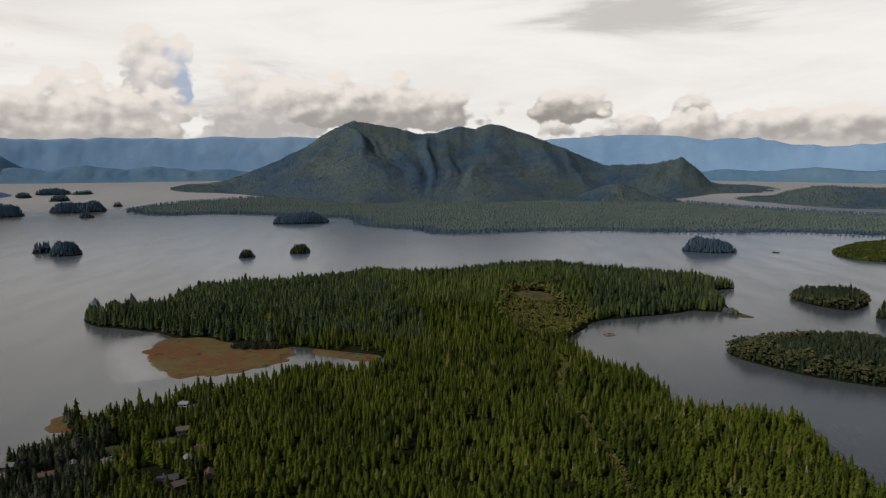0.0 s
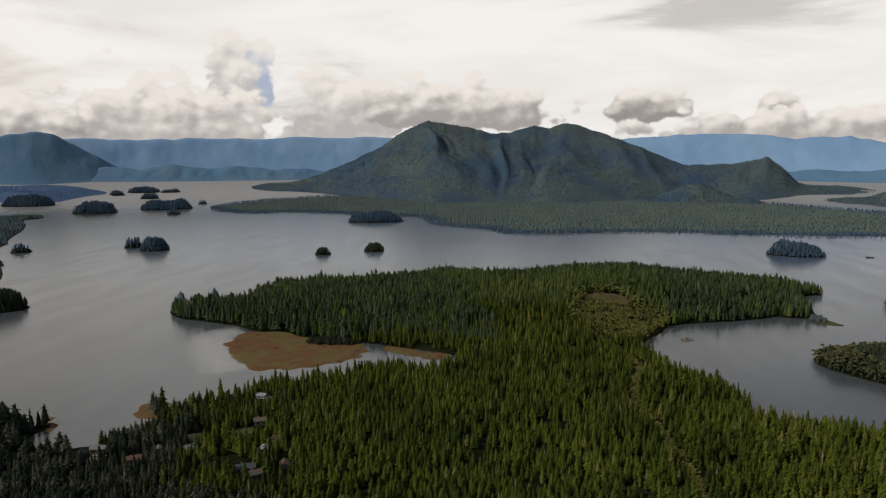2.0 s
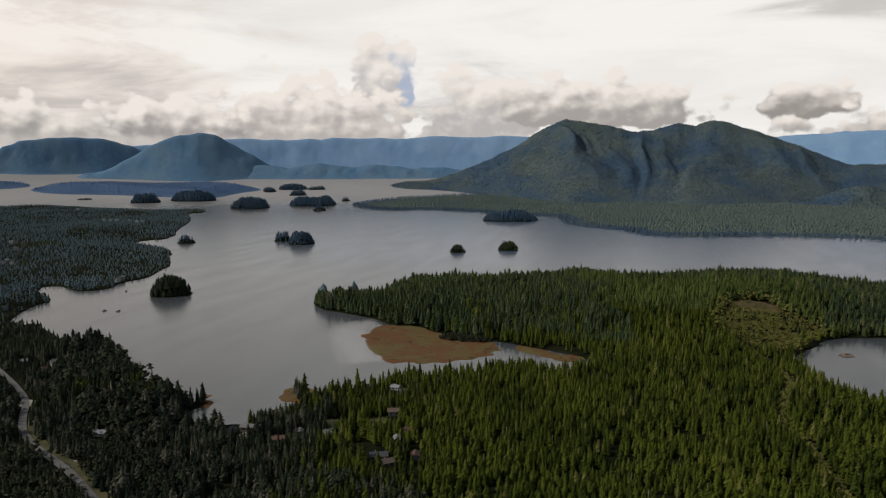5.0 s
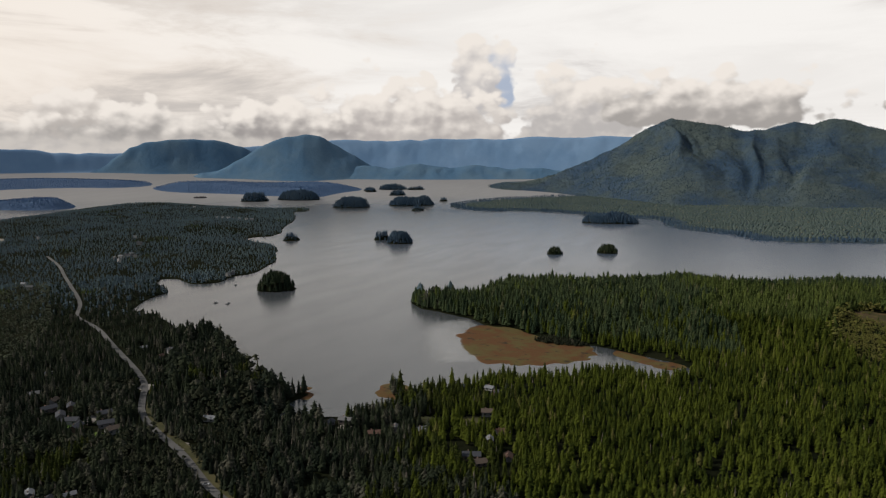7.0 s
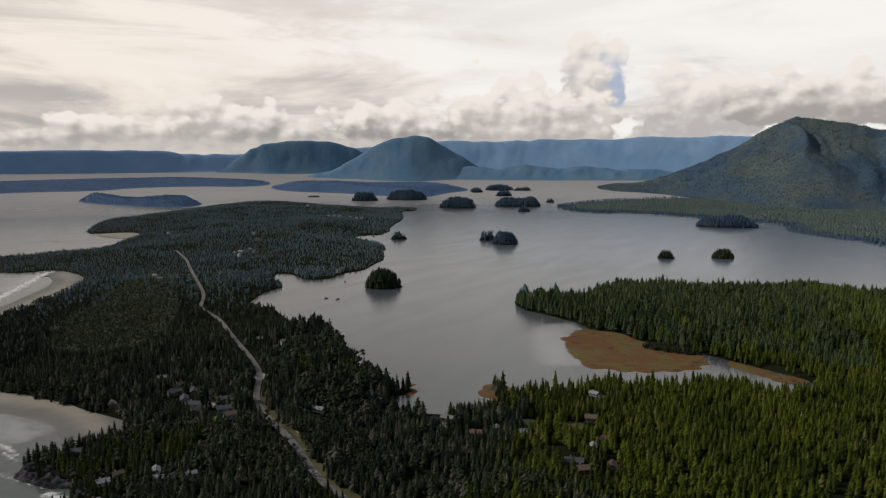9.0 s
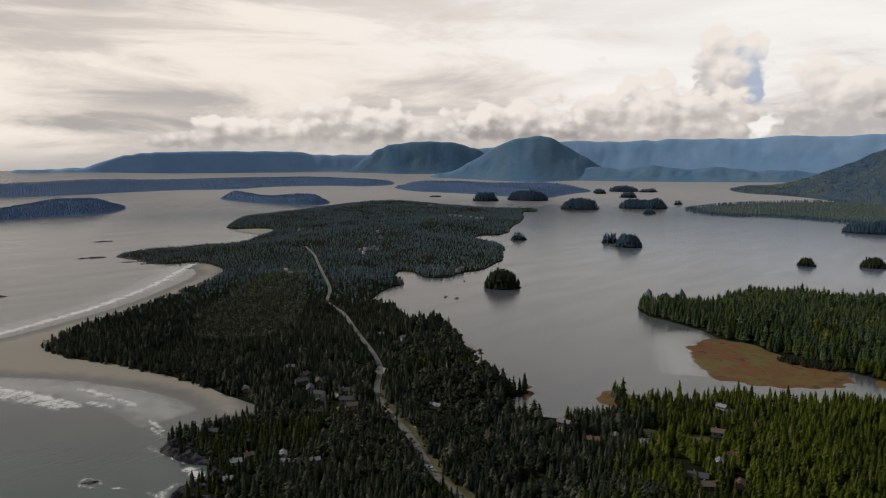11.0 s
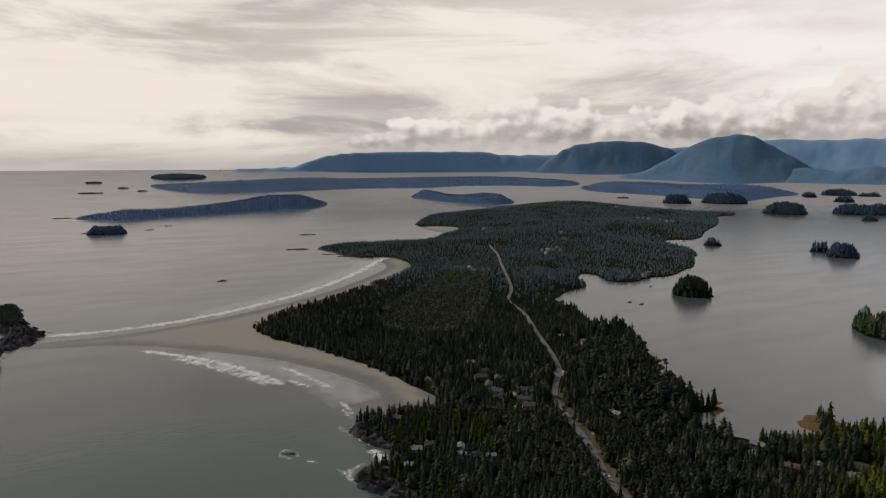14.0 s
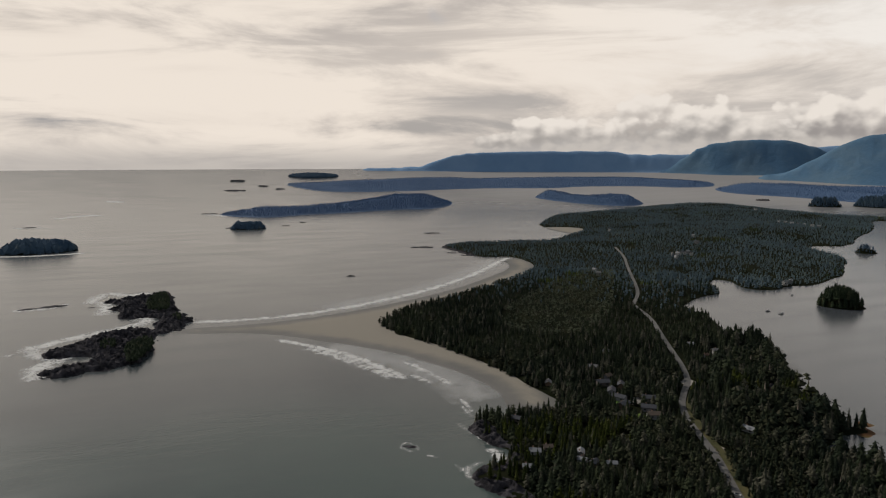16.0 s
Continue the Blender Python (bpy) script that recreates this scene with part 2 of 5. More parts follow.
SAND = sand_material()
ROCK = two_tone("shore_rock", (0.012, 0.012, 0.014), (0.060, 0.056, 0.060), 0.12, 0.5, 1.0, 1.0, 1.5, 0.03)
ASPHALT = two_tone("asphalt", (0.070, 0.068, 0.064), (0.098, 0.094, 0.088), 0.03, 0.8, 0.85, 0.1, 0.02)
GRAVEL = two_tone("gravel_drive", (0.16, 0.14, 0.12), (0.24, 0.22, 0.19), 0.05, 0.6)
def foam_material(name, most, clear_from, solid_from):
    """Lacy white water: thin where the sheet's edge runs out, broken by noise."""
    m = bpy.data.materials.new(name)
    m.use_nodes = True
    net = Net(m.node_tree)
    bsdf = m.node_tree.nodes["Principled BSDF"]
    bsdf.inputs["Base Color"].default_value, bsdf.inputs["Roughness"].default_value = (0.52, 0.52, 0.50, 1), 0.9
    place = net.add("ShaderNodeNewGeometry").outputs["Position"]
    tint = net.add("ShaderNodeAttribute")
    tint.attribute_name = "tint"
    lace = net.math("ADD", net.math("MULTIPLY_ADD", net.noise(place, 0.085, 5.0, 0.65, 1.0), 2.4, -0.62), net.math("MULTIPLY", net.noise(place, 0.45, 5.0, 0.7, 0.6), 1.1))
    cover = net.ramp(net.math("ADD", lace, tint.outputs["Fac"]), clear_from, solid_from, 0.0, most)
    clear, both = net.add("ShaderNodeBsdfTransparent"), net.add("ShaderNodeMixShader")
    link(m.node_tree, cover, both.inputs[0])
    link(m.node_tree, clear.outputs[0], both.inputs[1])
    link(m.node_tree, bsdf.outputs[0], both.inputs[2])
    link(m.node_tree, both.outputs[0], m.node_tree.nodes["Material Output"].inputs[0])
    return m


FOAM = foam_material("sea_foam", 0.72, 1.55, 2.5)
SILT = foam_material("pale_silt", 0.32, 0.7, 2.3)
# distance haze is painted into these four base colours
ISLE_GROUND = two_tone("hazed_island_ground", (0.044, 0.082, 0.150), (0.056, 0.096, 0.170), 0.01, 0.08, 0.95, 0.5, 3.0)
HILLS = two_tone("hazed_mountain_forest", (0.024, 0.048, 0.080), (0.054, 0.072, 0.068), 0.004, 0.05, 0.95, 0.9, 8.0)
FAR_HILLS = two_tone("hazed_range", (0.130, 0.218, 0.335), (0.156, 0.246, 0.362), 0.004, 0.02, 1.0, 0.15, 8.0, 0.0, 0.08)
MID_HILLS = two_tone("hazed_forest_hill", (0.070, 0.132, 0.204), (0.090, 0.148, 0.204), 0.006, 0.04, 1.0, 0.5, 6.0, 0.0, 0.15)


def water_material():
    m = bpy.data.materials.new("sea_water")
    m.use_nodes = True
    net = Net(m.node_tree)
    bsdf = m.node_tree.nodes["Principled BSDF"]
    place = net.add("ShaderNodeNewGeometry").outputs["Position"]
    drift = net.noise(place, 0.004, 4.0, 0.6)
    c = net.mix(net.ramp(drift, 0.35, 0.65), (0.034, 0.039, 0.043), (0.050, 0.055, 0.058))
    split = net.add("ShaderNodeSeparateXYZ")
    link(m.node_tree, place, split.inputs[0])
    east, north = split.outputs[0], split.outputs[1]
    shallow = net.math("MULTIPLY", net.ramp(north, 750.0, 60.0), net.ramp(east, -250.0, -450.0))
    c = net.mix(shallow, c, net.mix(net.ramp(drift, 0.35, 0.65), (0.028, 0.035, 0.037), (0.042, 0.049, 0.050)))
    green = net.math("MULTIPLY", net.ramp(north, 330.0, 200.0), net.ramp(east, -700.0, -480.0))
    c = net.mix(net.math("MULTIPLY", green, net.ramp(drift, 0.3, 0.7, 0.3, 0.8)), c, (0.036, 0.056, 0.048))
    apart = net.add("ShaderNodeVectorMath")
    apart.operation = "LENGTH"
    link(m.node_tree, place, apart.inputs[0])
    away = apart.outputs["Value"]
    # bright sky reflection painted into the far sounds as a pale base colour
    sky_paled = net.math("MULTIPLY", net.ramp(away, 3100.0, 3700.0), net.ramp(north, 900.0, 1900.0))
    # blue reflection before the mountain, painted into the northern bay's colour
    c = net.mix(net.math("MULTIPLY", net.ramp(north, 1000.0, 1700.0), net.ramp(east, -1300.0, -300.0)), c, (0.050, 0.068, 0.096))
    c = net.mix(sky_paled, c, net.mix(drift, (0.19, 0.185, 0.178), (0.23, 0.222, 0.212)))
    link(m.node_tree, c, bsdf.inputs["Base Color"])
    # gusts roughen the bays in long streaks
    gust = net.add("ShaderNodeMapping")
    gust.inputs["Scale"].default_value = (1.0, 0.22, 1.0)
    gust.inputs["Rotation"].default_value = (0, 0, radians(-58))
    link(m.node_tree, place, gust.inputs[0])
    streak = net.noise(gust.outputs[0], 0.022, 4.0, 0.6, 0.4)
    link(m.node_tree, net.math("ADD", net.ramp(streak, 0.30, 0.72, 0.205, 0.25), net.math("MULTIPLY", sky_paled, 0.3)), bsdf.inputs["Roughness"])
    link(m.node_tree, net.ramp(sky_paled, 0.0, 1.0, 0.5, 0.15), bsdf.inputs["Specular IOR Level"])
    bsdf.inputs["IOR"].default_value = 1.33
    stretch = net.add("ShaderNodeMapping")
    stretch.inputs["Scale"].default_value = (1.0, 0.35, 1.0)
    stretch.inputs["Rotation"].default_value = (0, 0, radians(25))
    link(m.node_tree, place, stretch.inputs[0])
    waves = net.math("ADD", net.noise(stretch.outputs[0], 0.25, 4.0, 0.6), net.math("MULTIPLY", net.noise(stretch.outputs[0], 0.045, 2.0), 2.0))
    bump = net.add("ShaderNodeBump")
    bump.inputs["Distance"].default_value = 0.4
    # the open water lies calmer than the ruffled bays
    link(m.node_tree, net.ramp(away, 450.0, 1050.0, 0.24, 0.0), bump.inputs["Strength"])
    link(m.node_tree, waves, bump.inputs["Height"])
    link(m.node_tree, bump.outputs[0], bsdf.inputs["Normal"])
    return m


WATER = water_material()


def paint(name, colour, rough=0.85):
    def build(net, place):
        n = net.noise(place, 0.7, 4.0)
        return net.mix(net.ramp(n, 0.3, 0.8, 0.0, 0.5), colour, tuple(0.72 * v for v in colour)), None
    return material(name, build, rough, 0.12)


# ---- helpers for terrain ----
def rand_hash(ix, iy, seed):
    h = np.sin(ix * 127.1 + iy * 311.7 + seed * 74.7) * 43758.5453
    return h - np.floor(h)


def value_noise(x, y, seed=0):
    ix, iy = np.floor(x), np.floor(y)
    fx, fy = x - ix, y - iy
    fx, fy = fx * fx * (3 - 2 * fx), fy * fy * (3 - 2 * fy)
    a, b_, c, d = (rand_hash(ix + i, iy + j, seed) for i, j in ((0, 0), (1, 0), (0, 1), (1, 1)))
    return (a * (1 - fx) + b_ * fx) * (1 - fy) + (c * (1 - fx) + d * fx) * fy


def fbm(x, y, octaves=4, seed=0):
    total, amp = 0.0, 0.5
    for o in range(octaves):
        total = total + amp * value_noise(x * 2 ** o, y * 2 ** o, seed + o)
        amp *= 0.5
    return total / (1 - 0.5 ** octaves)


def step(a, b_, x):
    t = np.clip((x - a) / (b_ - a), 0, 1)
    return t * t * (3 - 2 * t)


def rise(x, y):
    """The sea and land lift gently beyond 3 km, so that the far shores stand against the horizon."""
    r = np.hypot(x, y)
    inv = (1 - np.clip((r - 3000) / 1850, 0, 1) * 0.8) / 3000
    return np.where(r <= 3000, 0.0, HEIGHT * (1 - r * inv))


def smooth_line(points, rounds=2, closed=True):
    p = np.array(points, float)
    for _ in range(rounds):
        q = np.roll(p, -1, 0) if closed else p[1:]
        s = p if closed else p[:-1]
        mid = np.stack([s * 0.75 + q * 0.25, s * 0.25 + q * 0.75], 1).reshape(-1, 2)
        p = mid if closed else np.vstack([p[:1], mid, p[-1:]])
    return p


def line_distance(x, y, line, closed=False):
    """Distance to a polyline, and how far along it (0 to 1) the nearest place is."""
    a = np.asarray(line, float)
    b_ = np.roll(a, -1, 0) if closed else a[1:]
    a = a if closed else a[:-1]
    best, along = np.full(x.shape, 1e12), np.zeros(x.shape)
    for i, ((ax, ay), (bx, by)) in enumerate(zip(a, b_)):
        ex, ey = bx - ax, by - ay
        t = np.clip(((x - ax) * ex + (y - ay) * ey) / max(ex * ex + ey * ey, 1e-9), 0, 1)
        d = (x - ax - t * ex) ** 2 + (y - ay - t * ey) ** 2
        near = d < best
        best, along = np.where(near, d, best), np.where(near, (i + t) / len(a), along)
    return np.sqrt(best), along


def inside(x, y, ring):
    """Distance to a closed outline, positive within it."""
    ring = np.asarray(ring, float)
    odd = np.zeros(x.shape, bool)
    for (ax, ay), (bx, by) in zip(ring, np.roll(ring, -1, 0)):
        if ay == by:
            continue
        cross = (ay > y) != (by > y)
        odd ^= cross & (x < (bx - ax) * (y - ay) / (by - ay) + ax)
    d, _ = line_distance(x, y, ring, True)
    return np.where(odd, d, -d)


def mesh_object(name, verts, faces, mat, parent=None, label="", smooth=True, tint=None):
    """faces: an integer array of triangles or of quads."""
    me = bpy.data.meshes.new(name)
    verts, faces = np.asarray(verts, np.float32), np.asarray(faces, np.int32)
    k = faces.shape[1]
    me.vertices.add(len(verts))
    me.vertices.foreach_set("co", verts.ravel())
    me.loops.add(faces.size)
    me.loops.foreach_set("vertex_index", faces.ravel())
    me.polygons.add(len(faces))
    me.polygons.foreach_set("loop_start", np.arange(0, faces.size, k, dtype=np.int32))
    me.polygons.foreach_set("use_smooth", np.full(len(faces), smooth))
    me.update(calc_edges=True)
    me.validate()
    if tint is not None:
        me.attributes.new("tint", "FLOAT", "POINT").data.foreach_set("value", np.asarray(tint, np.float32))
    me.materials.append(mat)
    ob = new(name, me)
    ob.parent = parent
    if label:
        ob["label"] = label
    return ob


def sheet(name, ring, cell, height, mat, parent=None, margin=-4.0, ragged=6.0, smooth=True):
    """A sheet of ground over a closed outline: height(x, y, d) with d the distance inside the shore."""
    ring = np.asarray(ring, float)
    lo, hi = ring.min(0) - 3 * cell, ring.max(0) + 3 * cell
    xs, ys = np.arange(lo[0], hi[0], cell), np.arange(lo[1], hi[1], cell)
    x, y = np.meshgrid(xs, ys)
    d = inside(x, y, ring) + ragged * (fbm(x / (5 * cell), y / (5 * cell), 3, 5) - 0.5) * 2
    z = height(x, y, d) + rise(x, y)
    keep = d > margin - 1.5 * cell
    cells = keep[:-1, :-1] & keep[1:, :-1] & keep[:-1, 1:] & keep[1:, 1:]
    index = np.arange(x.size).reshape(x.shape)
    quads = np.stack([index[:-1, :-1][cells], index[:-1, 1:][cells], index[1:, 1:][cells], index[1:, :-1][cells]], 1)
    used = np.unique(quads)
    remap = np.zeros(x.size, np.int32)
    remap[used] = np.arange(len(used))
    verts = np.stack([x.ravel(), y.ravel(), z.ravel()], 1)[used]
    return mesh_object(name, verts, remap[quads], mat, parent, "", smooth)


# ---- helpers for trees ----
rng = np.random.default_rng(7)


def conifer(tiers, spikes, slim, ragged, droop=0.10, seed=0):
    """One crown of unit height: stacked, drooping, ragged whorls. Gives verts and triangles."""
    r = np.random.default_rng(seed)
    verts, tris = [], []
    lean = r.normal(0, 0.012, 2)
    for i in range(tiers):
        f = i / tiers
        z0 = 0.10 + 0.90 * f ** 0.95
        top = min(1.0, z0 + (0.46 if tiers < 5 else 0.30 if tiers < 8 else 0.20) * (1 - 0.45 * f))
        if i == tiers - 1:
            top = 1.0
        radius = slim * ((1 - f) ** 0.62) * (0.62 + 0.38 * min(1, f * 5 + 0.45)) + 0.012
        n = spikes * 2
        base = len(verts)
        spin = r.uniform(0, 6.28)
        for k in range(n):
            out = radius * (1.0 if k % 2 == 0 else 0.55) * r.uniform(1 - ragged, 1 + ragged)
            a = spin + 6.2832 * k / n + r.uniform(-0.1, 0.1)
            verts.append((out * math.cos(a) + lean[0] * f, out * math.sin(a) + lean[1] * f, z0 - (droop * out * 2 if k % 2 == 0 else -0.02) + r.uniform(-0.015, 0.015)))
        verts.append((lean[0] * f, lean[1] * f, top))
        tris += [(base + k, base + (k + 1) % n, base + n) for k in range(n)]
    return np.array(verts), np.array(tris)


def broadleaf(clumps, seed=0):
    """One rounded, gappy crown of unit height: many small ragged clumps."""
    r = np.random.default_rng(seed)
    verts, tris = [], []
    for _ in range(clumps):
        a, h = r.uniform(0, 6.28), r.uniform(0.25, 0.9)
        out = 0.33 * math.sqrt(max(0.05, 1 - ((h - 0.5) / 0.5) ** 2)) * r.uniform(0.3, 1)
        c = np.array((out * math.cos(a), out * math.sin(a), h))
        s = r.uniform(0.10, 0.17)
        base = len(verts)
        ring = 4
        for k in range(ring):
            b_ = 6.2832 * k / ring + r.uniform(-0.3, 0.3)
            verts.append(c + s * np.array((math.cos(b_), math.sin(b_), r.uniform(-0.5, 0.2))))
        verts.append(c + np.array((0, 0, s * 0.9)))
        verts.append(c - np.array((0, 0, s * 0.8)))
        tris += [(base + k, base + (k + 1) % ring, base + ring) for k in range(ring)]
        tris += [(base + (k + 1) % ring, base + k, base + ring + 1) for k in range(ring)]
    return np.array(verts), np.array(tris)


def tuft(seed):
    """One rounded, uneven crown of unit height for woods far off."""
    r = np.random.default_rng(seed)
    v, n = [], 5
    for z, out in ((0.0, 0.50), (0.58, 0.40)):
        for k in range(n):
            a = 6.2832 * (k + 0.5 * (z > 0)) / n + r.uniform(-0.25, 0.25)
            o = out * r.uniform(0.7, 1.2)
            v.append((o * math.cos(a), o * math.sin(a), z + r.uniform(-0.08, 0.08)))
    v.append((r.uniform(-0.1, 0.1), r.uniform(-0.1, 0.1), 1.0))
    f = [(k, (k + 1) % n, n + k) for k in range(n)] + [((k + 1) % n, n + (k + 1) % n, n + k) for k in range(n)]
    f += [(n + k, n + (k + 1) % n, 2 * n) for k in range(n)]
    return np.array(v), np.array(f)


def spruce(branches, slim, blunt=0.75, seed=0, droop=0.25):
    """One dense conifer of unit height: a dark core and drooping sprays round it. blunt: small for a round crown."""
    r = np.random.default_rng(seed)
    verts, tris = [], []
    for z, out in ((0.10, 0.62), (0.52, 0.50)):
        for k in range(5):
            a = 1.2566 * (k + z)
            o = slim * out * (1 - z) ** (blunt * 0.6)
            verts.append((o * math.cos(a), o * math.sin(a), z))
    verts.append((0, 0, 0.99))
    tris += [(k, (k + 1) % 5, 5 + k) for k in range(5)] + [((k + 1) % 5, 5 + (k + 1) % 5, 5 + k) for k in range(5)]
    tris += [(5 + k, 5 + (k + 1) % 5, 10) for k in range(5)]
    for i in range(branches):
        f = ((i + r.uniform(0, 0.9)) / branches) ** 1.1
        z, a = 0.10 + 0.84 * f, i * 2.39996 + r.uniform(-0.4, 0.4)
        out = (slim * (1 - f) ** blunt * r.uniform(0.72, 1.22) + 0.012) * (0.75 + 0.25 * min(1, f * 6))
        w = out * r.uniform(0.34, 0.52) + 0.008
        ca, sa = math.cos(a), math.sin(a)
        base = len(verts)
        verts.append((0.1 * out * ca, 0.1 * out * sa, z + 0.09))
        for side in (-1, 1):
            verts.append((0.62 * out * ca - side * w * sa, 0.62 * out * sa + side * w * ca, z - droop * out * 0.4))
        verts.append((out * ca, out * sa, z - droop * out + 0.02))
        tris += [(base, base + 1, base + 3), (base, base + 3, base + 2)]
    return np.array(verts), np.array(tris)


TUFT_KINDS = [tuft(200 + i) for i in range(6)]
NEAR_KINDS = [spruce(26, 0.18 + 0.014 * i, 0.54, 10 + i) for i in range(8)]
MID_KINDS = [spruce(16, 0.185 + 0.016 * i, 0.50, 30 + i) for i in range(7)]
FAR_KINDS = [conifer(3, 4, 0.17 + 0.02 * i, 0.32, 0.12, 50 + i) for i in range(5)]
SPECK_KINDS = [conifer(2, 3, 0.26 + 0.03 * i, 0.25, 0.1, 70 + i) for i in range(4)]
TALL_KINDS = [spruce(46, 0.19 + 0.012 * i, 0.54, 110 + i) for i in range(7)]
ROUND_KINDS = [spruce(22, 0.27 + 0.025 * i, 0.42, 170 + i, 0.1) for i in range(6)]
LEAFY_KINDS = [broadleaf(6, 90 + i) for i in range(6)]


def grove(name, spots, heights, kinds, mat, parent=None, label="", wide=1.0):
    """Many trees joined into one mesh: spots are (x, y, z) of the feet."""
    spots, heights = np.asarray(spots, float), np.asarray(heights, float)
    pick = rng.integers(0, len(kinds), len(spots))
    all_v, all_f, all_t, start = [], [], [], 0
    for k, (v, f) in enumerate(kinds):
        sel = pick == k
        n = int(sel.sum())
        if not n:
            continue
        a = rng.uniform(0, 6.28, n)
        w = heights[sel] * rng.uniform(0.8, 1.25, n) * wide
        ca, sa = np.cos(a) * w, np.sin(a) * w
        x = v[None, :, 0] * ca[:, None] - v[None, :, 1] * sa[:, None]
        y = v[None, :, 0] * sa[:, None] + v[None, :, 1] * ca[:, None]
        z = v[None, :, 2] * heights[sel][:, None]
        p = np.stack([x, y, z], -1) + spots[sel][:, None, :]
        all_v.append(p.reshape(-1, 3))
        all_f.append((f[None] + (start + np.arange(n) * len(v))[:, None, None]).reshape(-1, 3))
        all_t.append(np.repeat(rng.uniform(0, 1, n), len(v)))
        start += n * len(v)
    if not all_v:
        return None
    ob = mesh_object(name, np.vstack(all_v), np.vstack(all_f), mat, parent, label, False, np.concatenate(all_t))
    ob["kind"] = "stuff"
    return ob


def scatter(lo, hi, gap):
    """Jittered spots over a rectangle."""
    xs, ys = np.arange(lo[0], hi[0], gap), np.arange(lo[1], hi[1], gap * 0.87)
    x, y = np.meshgrid(xs, ys)
    x = x + (np.arange(len(ys)) % 2)[:, None] * gap / 2
    x, y = x.ravel(), y.ravel()
    return x + rng.uniform(-0.38, 0.38, x.size) * gap, y + rng.uniform(-0.38, 0.38, x.size) * gap

# ---- sea ----
def make_water():
    radii = np.concatenate([np.arange(0, 3000, 100), np.linspace(3000, 4850, 60)])
    n = 192
    a = np.arange(n) / n * 2 * math.pi
    x, y = np.outer(radii, np.cos(a)), np.outer(radii, np.sin(a))
    verts = np.stack([x, y, rise(x, y)], -1).reshape(-1, 3)
    i = np.arange(len(radii) - 1)[:, None] * n
    k, k2 = np.arange(n)[None], (np.arange(n)[None] + 1) % n
    quads = np.stack([i + k, i + n + k, i + n + k2, i + k2], -1).reshape(-1, 4)
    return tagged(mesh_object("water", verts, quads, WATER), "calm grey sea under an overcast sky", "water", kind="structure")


make_water()

# ---- the peninsula ----
EAST_SHORE = [(290, 435), (285, 475), (300, 545), (265, 570), (235, 575), (205, 585), (210, 625), (195, 680), (160, 725), (150, 820), (160, 845), (185, 880), (205, 930), (265, 950), (330, 970), (355, 995), (410, 985), (430, 1025), (440, 1110), (455, 1155), (500, 1160), (500, 1180), (465, 1250), (385, 1250)]
NORTH_SHORE = [(330, 1280), (270, 1335), (220, 1385), (160, 1350), (70, 1330), (-35, 1265), (-140, 1295), (-180, 1240), (-220, 1190), (-270, 1155), (-360, 1135), (-405, 1115), (-405, 1095), (-400, 1000), (-430, 980), (-470, 970), (-490, 955), (-490, 930), (-460, 900), (-430, 890), (-395, 880), (-350, 855), (-325, 835)]
LAGOON_SHORE = [(-295, 842), (-265, 820), (-235, 802), (-185, 797), (-150, 792), (-110, 777), (-75, 765), (-60, 745), (-68, 712), (-100, 698), (-145, 705), (-185, 668), (-215, 650)]
INLET_SHORE = [(-240, 630), (-250, 615), (-265, 585), (-280, 570), (-295, 555), (-315, 575), (-325, 570), (-320, 550), (-295, 535), (-295, 520), (-300, 500), (-315, 485), (-330, 480), (-340, 470), (-350, 455), (-355, 440), (-365, 445), (-380, 480), (-385, 500), (-375, 510), (-380, 520), (-390, 530), (-400, 530)]
BAY_SHORE = [(-390, 505), (-410, 510), (-450, 530), (-500, 565), (-560, 610), (-600, 635), (-645, 650), (-680, 650), (-715, 670), (-785, 705), (-795, 690), (-820, 700), (-855, 750), (-880, 795), (-885, 835), (-925, 855), (-965, 880), (-1000, 920), (-975, 930), (-945, 915), (-900, 900), (-875, 930), (-880, 955), (-895, 995), (-885, 1035), (-915, 1115), (-950, 1190), (-1000, 1245), (-1070, 1350), (-1145, 1415), (-1290, 1470)]
TOWN_SHORE = [(-1290, 1515), (-1255, 1580), (-1400, 1795), (-1495, 1975), (-1635, 2170), (-1750, 2300), (-1720, 2380), (-1805, 2490), (-1875, 2450), (-1995, 2355), (-2150, 2355), (-2420, 2380), (-2465, 2275), (-2625, 2140)]
NORTHWEST_SHORE = [(-2585, 1940), (-2420, 1590), (-2420, 1420), (-2200, 1240), (-1990, 1090), (-1955, 1180), (-1905, 1210), (-1810, 1160), (-1745, 1060), (-1660, 975), (-1640, 905), (-1680, 840), (-1660, 780), (-1690, 745), (-1665, 670), (-1615, 620), (-1560, 630), (-1505, 635), (-1430, 635), (-1405, 660), (-1405, 705)]
DUNE_EDGE = [(-1330, 705), (-1250, 685), (-1200, 645), (-1135, 570), (-1065, 480), (-995, 380), (-950, 310), (-930, 280), (-890, 245), (-855, 245), (-810, 250), (-750, 275), (-715, 285), (-670, 300), (-615, 310), (-565, 315), (-525, 325)]
CAPE_SHORE = [(-515, 290), (-520, 260), (-520, 245), (-515, 220), (-490, 220), (-470, 220), (-460, 225), (-455, 230), (-445, 225), (-435, 215), (-440, 200), (-425, 185), (-415, 185), (-400, 190), (-385, 195), (-360, 200)]
SOUTH_SHORE = [(-300, 120), (-250, -60), (-150, -250), (150, -300), (330, -150), (340, 100), (310, 300)]
PENINSULA = smooth_line(EAST_SHORE + NORTH_SHORE + LAGOON_SHORE + INLET_SHORE + BAY_SHORE + TOWN_SHORE + NORTHWEST_SHORE + DUNE_EDGE + CAPE_SHORE + SOUTH_SHORE, 1)
